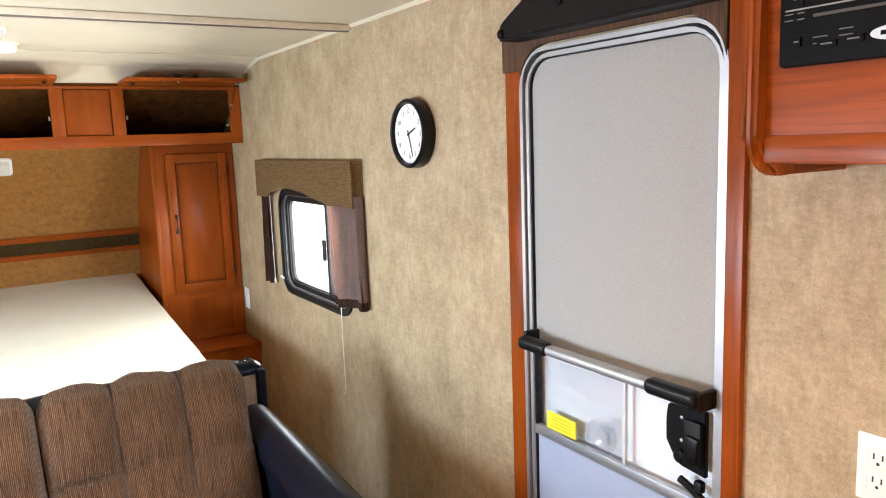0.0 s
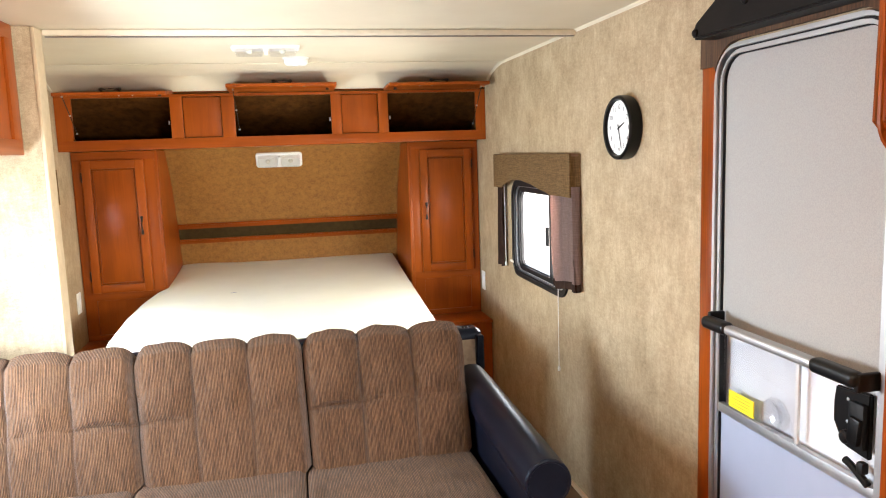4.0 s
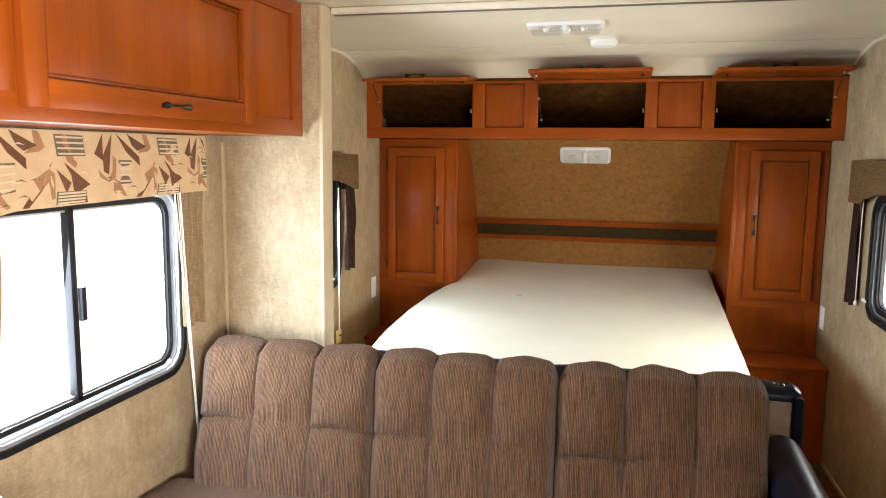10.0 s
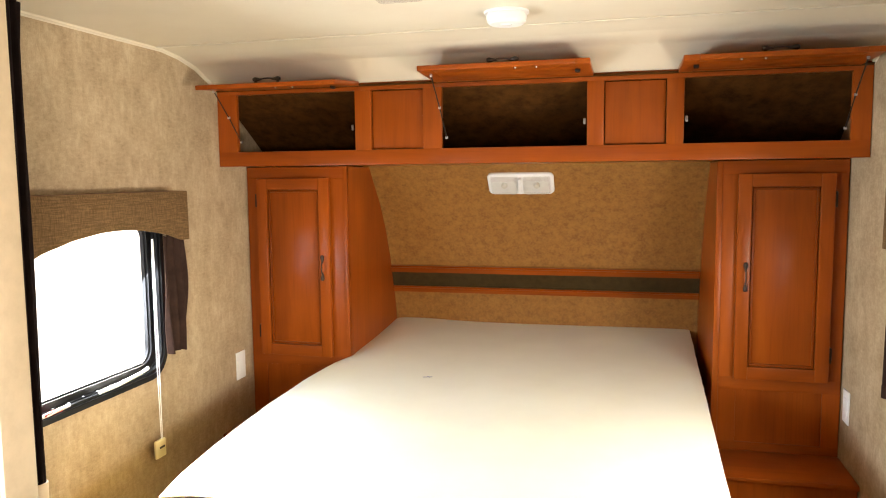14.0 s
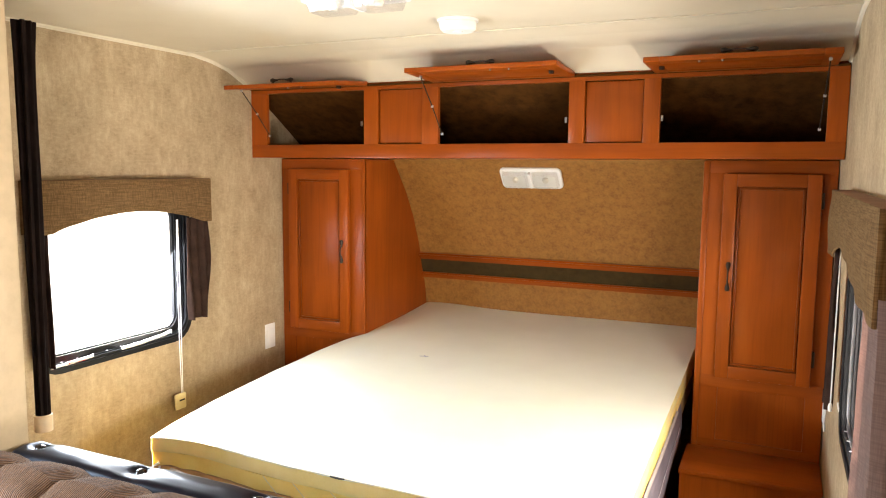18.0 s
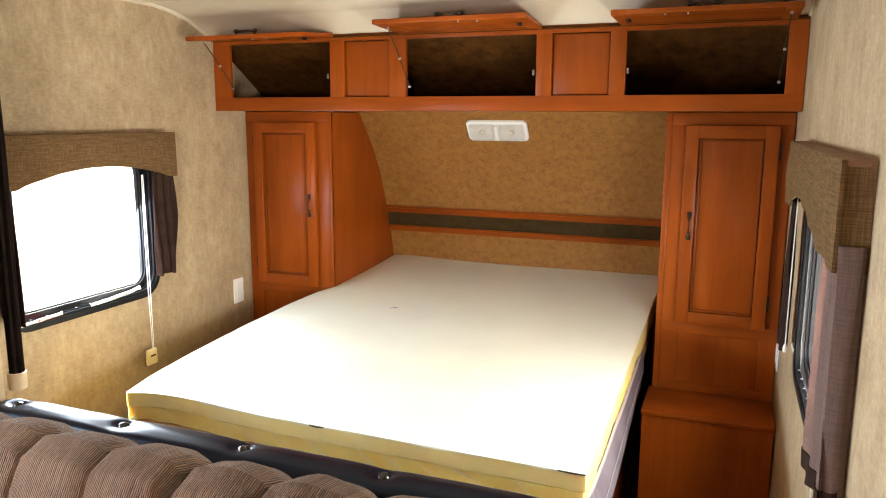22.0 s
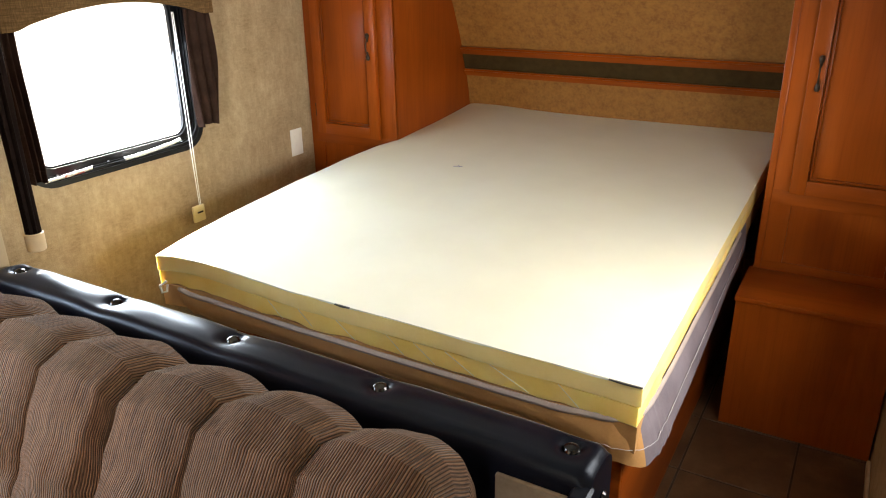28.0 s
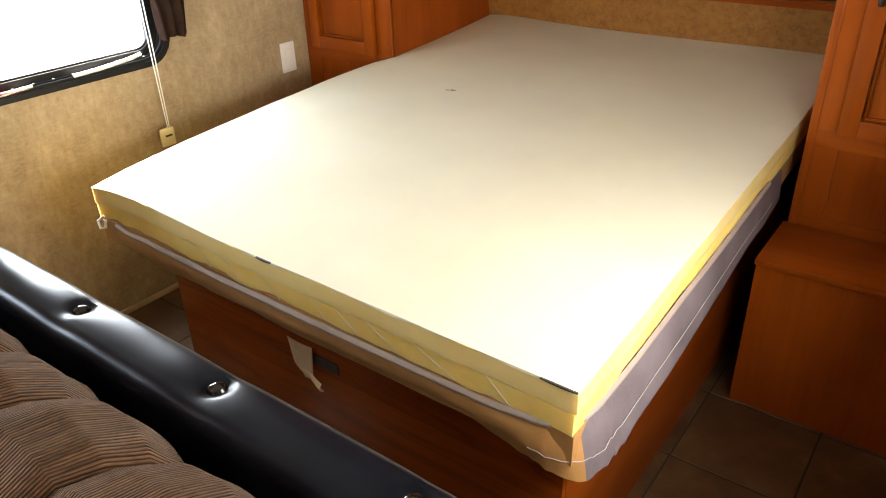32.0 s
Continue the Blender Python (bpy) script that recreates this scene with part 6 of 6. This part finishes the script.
shaker(nc, "x", 0.28, 0.795, 1.475, 1.925, -0.705, 1, 0.020, 0.06)
shaker(nc, "x", -0.28, 0.26, 1.475, 1.925, -0.705, 1, 0.020, 0.06)

pt_ = thing("paper_towel_holder", "white plastic paper towel holder under the cabinet", "towel holder", (-1.04, 1.1, 1.37))
for yy in (0.925, 1.262):
    bm = bmesh.new()
    lp = [(-1.085, 1.519), (-1.085, 1.40)] + [(-1.045 - 0.04 * math.cos(radians(a)), 1.40 - 0.04 * math.sin(radians(a))) for a in range(15, 166, 15)] + [(-1.005, 1.40), (-0.995, 1.519)]
    va = [bm.verts.new((x, yy - 0.008, z)) for x, z in lp]
    vb = [bm.verts.new((x, yy + 0.012, z)) for x, z in lp]
    bm.faces.new(va)
    bm.faces.new(vb[::-1])
    for i in range(len(lp)):
        j = (i + 1) % len(lp)
        bm.faces.new((va[i], va[j], vb[j], vb[i]))
    part("bracket", bm, WHITE, pt_)
part("top_plate", B(-1.085, -0.995, 0.917, 1.274, 1.514, 1.5195), WHITE, pt_)

kb = thing("kitchen_base_cabinet", "cherry wood kitchen base cabinet with a cut corner", "cabinet", (-0.85, 0.2, 0))
CT = [(L + 0.002, BACK + 0.5), (-0.555, BACK + 0.5), (-0.555, 0.930), (-0.562, 0.965), (-0.585, 0.998), (-0.765, 1.185), (-0.785, 1.197), (-0.885, 1.198), (-0.925, 1.215), (-0.960, 1.270), (-0.985, 1.318), (-1.025, 1.340), (L + 0.002, 1.342)]


def prism(lp, z0, z1, bev=0.0):
    bm = bmesh.new()
    va = [bm.verts.new((x, y, z0)) for x, y in lp]
    vb = [bm.verts.new((x, y, z1)) for x, y in lp]
    bm.faces.new(va[::-1])
    top = bm.faces.new(vb)
    for i in range(len(lp)):
        j = (i + 1) % len(lp)
        bm.faces.new((va[i], va[j], vb[j], vb[i]))
    if bev:
        bmesh.ops.bevel(bm, geom=list(top.edges), offset=bev, segments=2, affect="EDGES")
    return bm


part("body", prism([(L + 0.002, BACK + 0.5), (-0.585, BACK + 0.5), (-0.585, 0.945), (-0.790, 1.160), (-0.900, 1.168), (L + 0.002, 1.172)], 0.06, 0.722), WOOD_Z, kb)
part("toe_kick", prism([(L + 0.002, BACK + 0.5), (-0.64, BACK + 0.5), (-0.64, 0.93), (-0.83, 1.12), (L + 0.002, 1.13)], 0.0, 0.06), BLACK, kb)
shaker(kb, "x", 0.47, 0.90, 0.10, 0.68, -0.585, 1, 0.018, 0.055)
shaker(kb, "x", 0.02, 0.45, 0.10, 0.68, -0.585, 1, 0.018, 0.055)
dm = Matrix.Translation((-0.585, 0.945, 0)) @ Matrix.Rotation(math.atan2(0.215, -0.205), 4, "Z")
shaker(kb, "y", 0.02, 0.275, 0.10, 0.68, 0.0, -1, 0.016, 0.050, m=dm)
wt = thing("worktop", "beige laminate kitchen worktop with a cut corner", "worktop", (-0.8, 0.2, 0.72))
part("top", prism(CT, 0.7605, 0.770, 0.005), COUNTER, wt, "beige laminate sheet")
part("edge_band", prism(CT, 0.724, 0.760), two_tone("cream_laminate_edge", (0.58, 0.47, 0.32, 1), (0.50, 0.39, 0.25, 1), 18, fine=120, finefac=0.3, rough=0.35, bumps=0.02), wt, "cream laminate edge")

# ---------------------------------------------------------------- entertainment cabinet by the door
ec = thing("entertainment_cabinet", "cherry wood wall cabinet holding a car-style stereo", "cabinet", (1.05, 0.3, 1.455))
bm = bmesh.new()
lp = [(R - 0.002, CZ - 0.002), (R - 0.002, 1.452)] + [(0.925 + 0.060 - 0.060 * math.sin(radians(a)), 1.452 + 0.060 - 0.060 * math.cos(radians(a))) for a in range(0, 91, 15)] + [(0.925, CZ - 0.002)]
va = [bm.verts.new((x, 0.690, z)) for x, z in lp]
vb = [bm.verts.new((x, 0.716, z)) for x, z in lp]
bm.faces.new(va)
bm.faces.new(vb[::-1])
for i in range(len(lp)):
    j = (i + 1) % len(lp)
    bm.faces.new((va[i], va[j], vb[j], vb[i]))
bmesh.ops.bevel(bm, geom=[e for e in bm.edges if abs(e.verts[0].co.y - e.verts[1].co.y) < 1e-4], offset=0.010, segments=7, affect="EDGES", clamp_overlap=True)
part("end_panel", bm, LAM_Z, ec, "rounded cherry end panel")
part("face", B(0.945, 0.963, -0.10, 0.690, 1.510, CZ - 0.003), LAM_Y, ec)
part("face_bottom_rail", B(0.942, 0.963, -0.10, 0.690, 1.472, 1.512, bev=0.003), LAM_Y, ec)
part("bottom_board", B(0.963, R - 0.002, -0.10, 0.690, 1.474, 1.488), LAM_Y, ec)
st = thing("stereo", "black in-wall stereo with small white print", "stereo", (0.94, 0.55, 1.60))
DULL = two_tone("dull_black_plastic", (0.0040, 0.0040, 0.0044, 1), (0.0028, 0.0028, 0.0032, 1), 25, fine=150, finefac=0.2, rough=0.55, bumps=0.02, spec=0.08)
DIM = plain("dim_grey_print", (0.16, 0.16, 0.16, 1), 0.6)
part("fascia", B(0.926, 0.945, 0.36, 0.660, 1.603, 1.735, bev=0.006), DULL, st)
part("disc_slot", B(0.9245, 0.927, 0.43, 0.610, 1.664, 1.668), INK, st)
part("groove", B(0.9250, 0.927, 0.37, 0.650, 1.676, 1.678), STEEL, st)
for yy, zz, w_, h_ in ((0.632, 1.690, 0.016, 0.020), (0.590, 1.700, 0.028, 0.010), (0.540, 1.700, 0.036, 0.010), (0.490, 1.700, 0.036, 0.010), (0.632, 1.635, 0.012, 0.014), (0.590, 1.628, 0.026, 0.008), (0.555, 1.630, 0.026, 0.010)):
    part("button", B(0.923, 0.927, yy - w_ / 2, yy + w_ / 2, zz - h_ / 2, zz + h_ / 2, bev=0.0012), DULL, st)
    part("print_bar", B(0.9228, 0.9236, yy - w_ * 0.3, yy + w_ * 0.3, zz - 0.0010, zz + 0.0010), DIM, st)
bm = bmesh.new()
lathe(bm, [(0, 0), (0.030, 0), (0.030, 0.002), (0, 0.002)], Matrix.Translation((0.926, 0.505, 1.632)) @ Matrix.Rotation(radians(-90), 4, "Y") @ Matrix.Diagonal((0.30, 1, 1, 1)), 28)
part("badge", bm, ALU, st, "silver oval badge")
part("badge_bar", B(0.9232, 0.9242, 0.488, 0.522, 1.6295, 1.6350), DULL, st)
for yy, zz, w_ in ((0.645, 1.668, 0.012), (0.628, 1.668, 0.010), (0.600, 1.634, 0.020), (0.566, 1.640, 0.018)):
    for o in (-0.004, 0.004):
        part("print_bar", B(0.9252, 0.9262, yy - w_ / 2, yy + w_ / 2, zz + o - 0.0006, zz + o + 0.0006), DIM, st)

# ---------------------------------------------------------------- floor tiles
T = 0.305
tile_bm = bmesh.new()
box(tile_bm, -T / 2 + 0.003, T / 2 - 0.003, -T / 2 + 0.003, T / 2 - 0.003, -0.004, 0.0, bev=0.0015, seg=1)
tile_me = mesh_of(tile_bm, "tile", False)


def tile_material():
    m, nt, b = mat_base("vinyl_tile", 0.42)
    info = nt.nodes.new("ShaderNodeObjectInfo")
    n = noise_node(nt, 6, (1, 1, 1), 6.0, 0.65)
    tc = n.inputs["Vector"].links[0].from_node
    add = nt.nodes.new("ShaderNodeVectorMath")
    add.operation = "ADD"
    nt.links.new(tc.outputs[0], add.inputs[0])
    comb = nt.nodes.new("ShaderNodeCombineXYZ")
    mul = nt.nodes.new("ShaderNodeMath")
    mul.operation = "MULTIPLY"
    mul.inputs[1].default_value = 37.0
    nt.links.new(info.outputs["Random"], mul.inputs[0])
    nt.links.new(mul.outputs[0], comb.inputs[0])
    nt.links.new(comb.outputs[0], add.inputs[1])
    nt.links.new(add.outputs[0], n.inputs["Vector"])
    r = ramp(nt, n.outputs[0], [(0.30, (0.040, 0.019, 0.009, 1)), (0.55, (0.10, 0.052, 0.025, 1)), (0.75, (0.17, 0.098, 0.05, 1))])
    rr_ = ramp(nt, info.outputs["Random"], [(0.0, (0.80, 0.80, 0.80, 1)), (1.0, (1.15, 1.12, 1.08, 1))])
    nt.links.new(mixc(nt, 1.0, r.outputs[0], rr_.outputs[0], "MULTIPLY"), b.inputs["Base Color"])
    bump(nt, b, n.outputs[0], 0.08, 0.002)
    return m


tile_me.materials.append(tile_material())
nx = math.ceil((R - L) / T)
cut_w = R - (L + T * (nx - 1))
tile_bm = bmesh.new()
box(tile_bm, -cut_w / 2 + 0.003, cut_w / 2 - 0.001, -T / 2 + 0.003, T / 2 - 0.003, -0.004, 0.0, bev=0.0015, seg=1)
tile_cut = mesh_of(tile_bm, "tile", False)
tile_cut.materials.append(tile_me.materials[0])
for j in range(22):
    for i in range(nx):
        x, y = L + T * (i + 0.5), BACK + T * (j + 0.5)
        cut = x + T / 2 > R + 0.04
        if cut:
            x = (x - T / 2 + R) / 2
        ob = new("tile", tile_cut if cut else tile_me)
        ob.parent = floor
        ob.location = (x, y, 0.0)
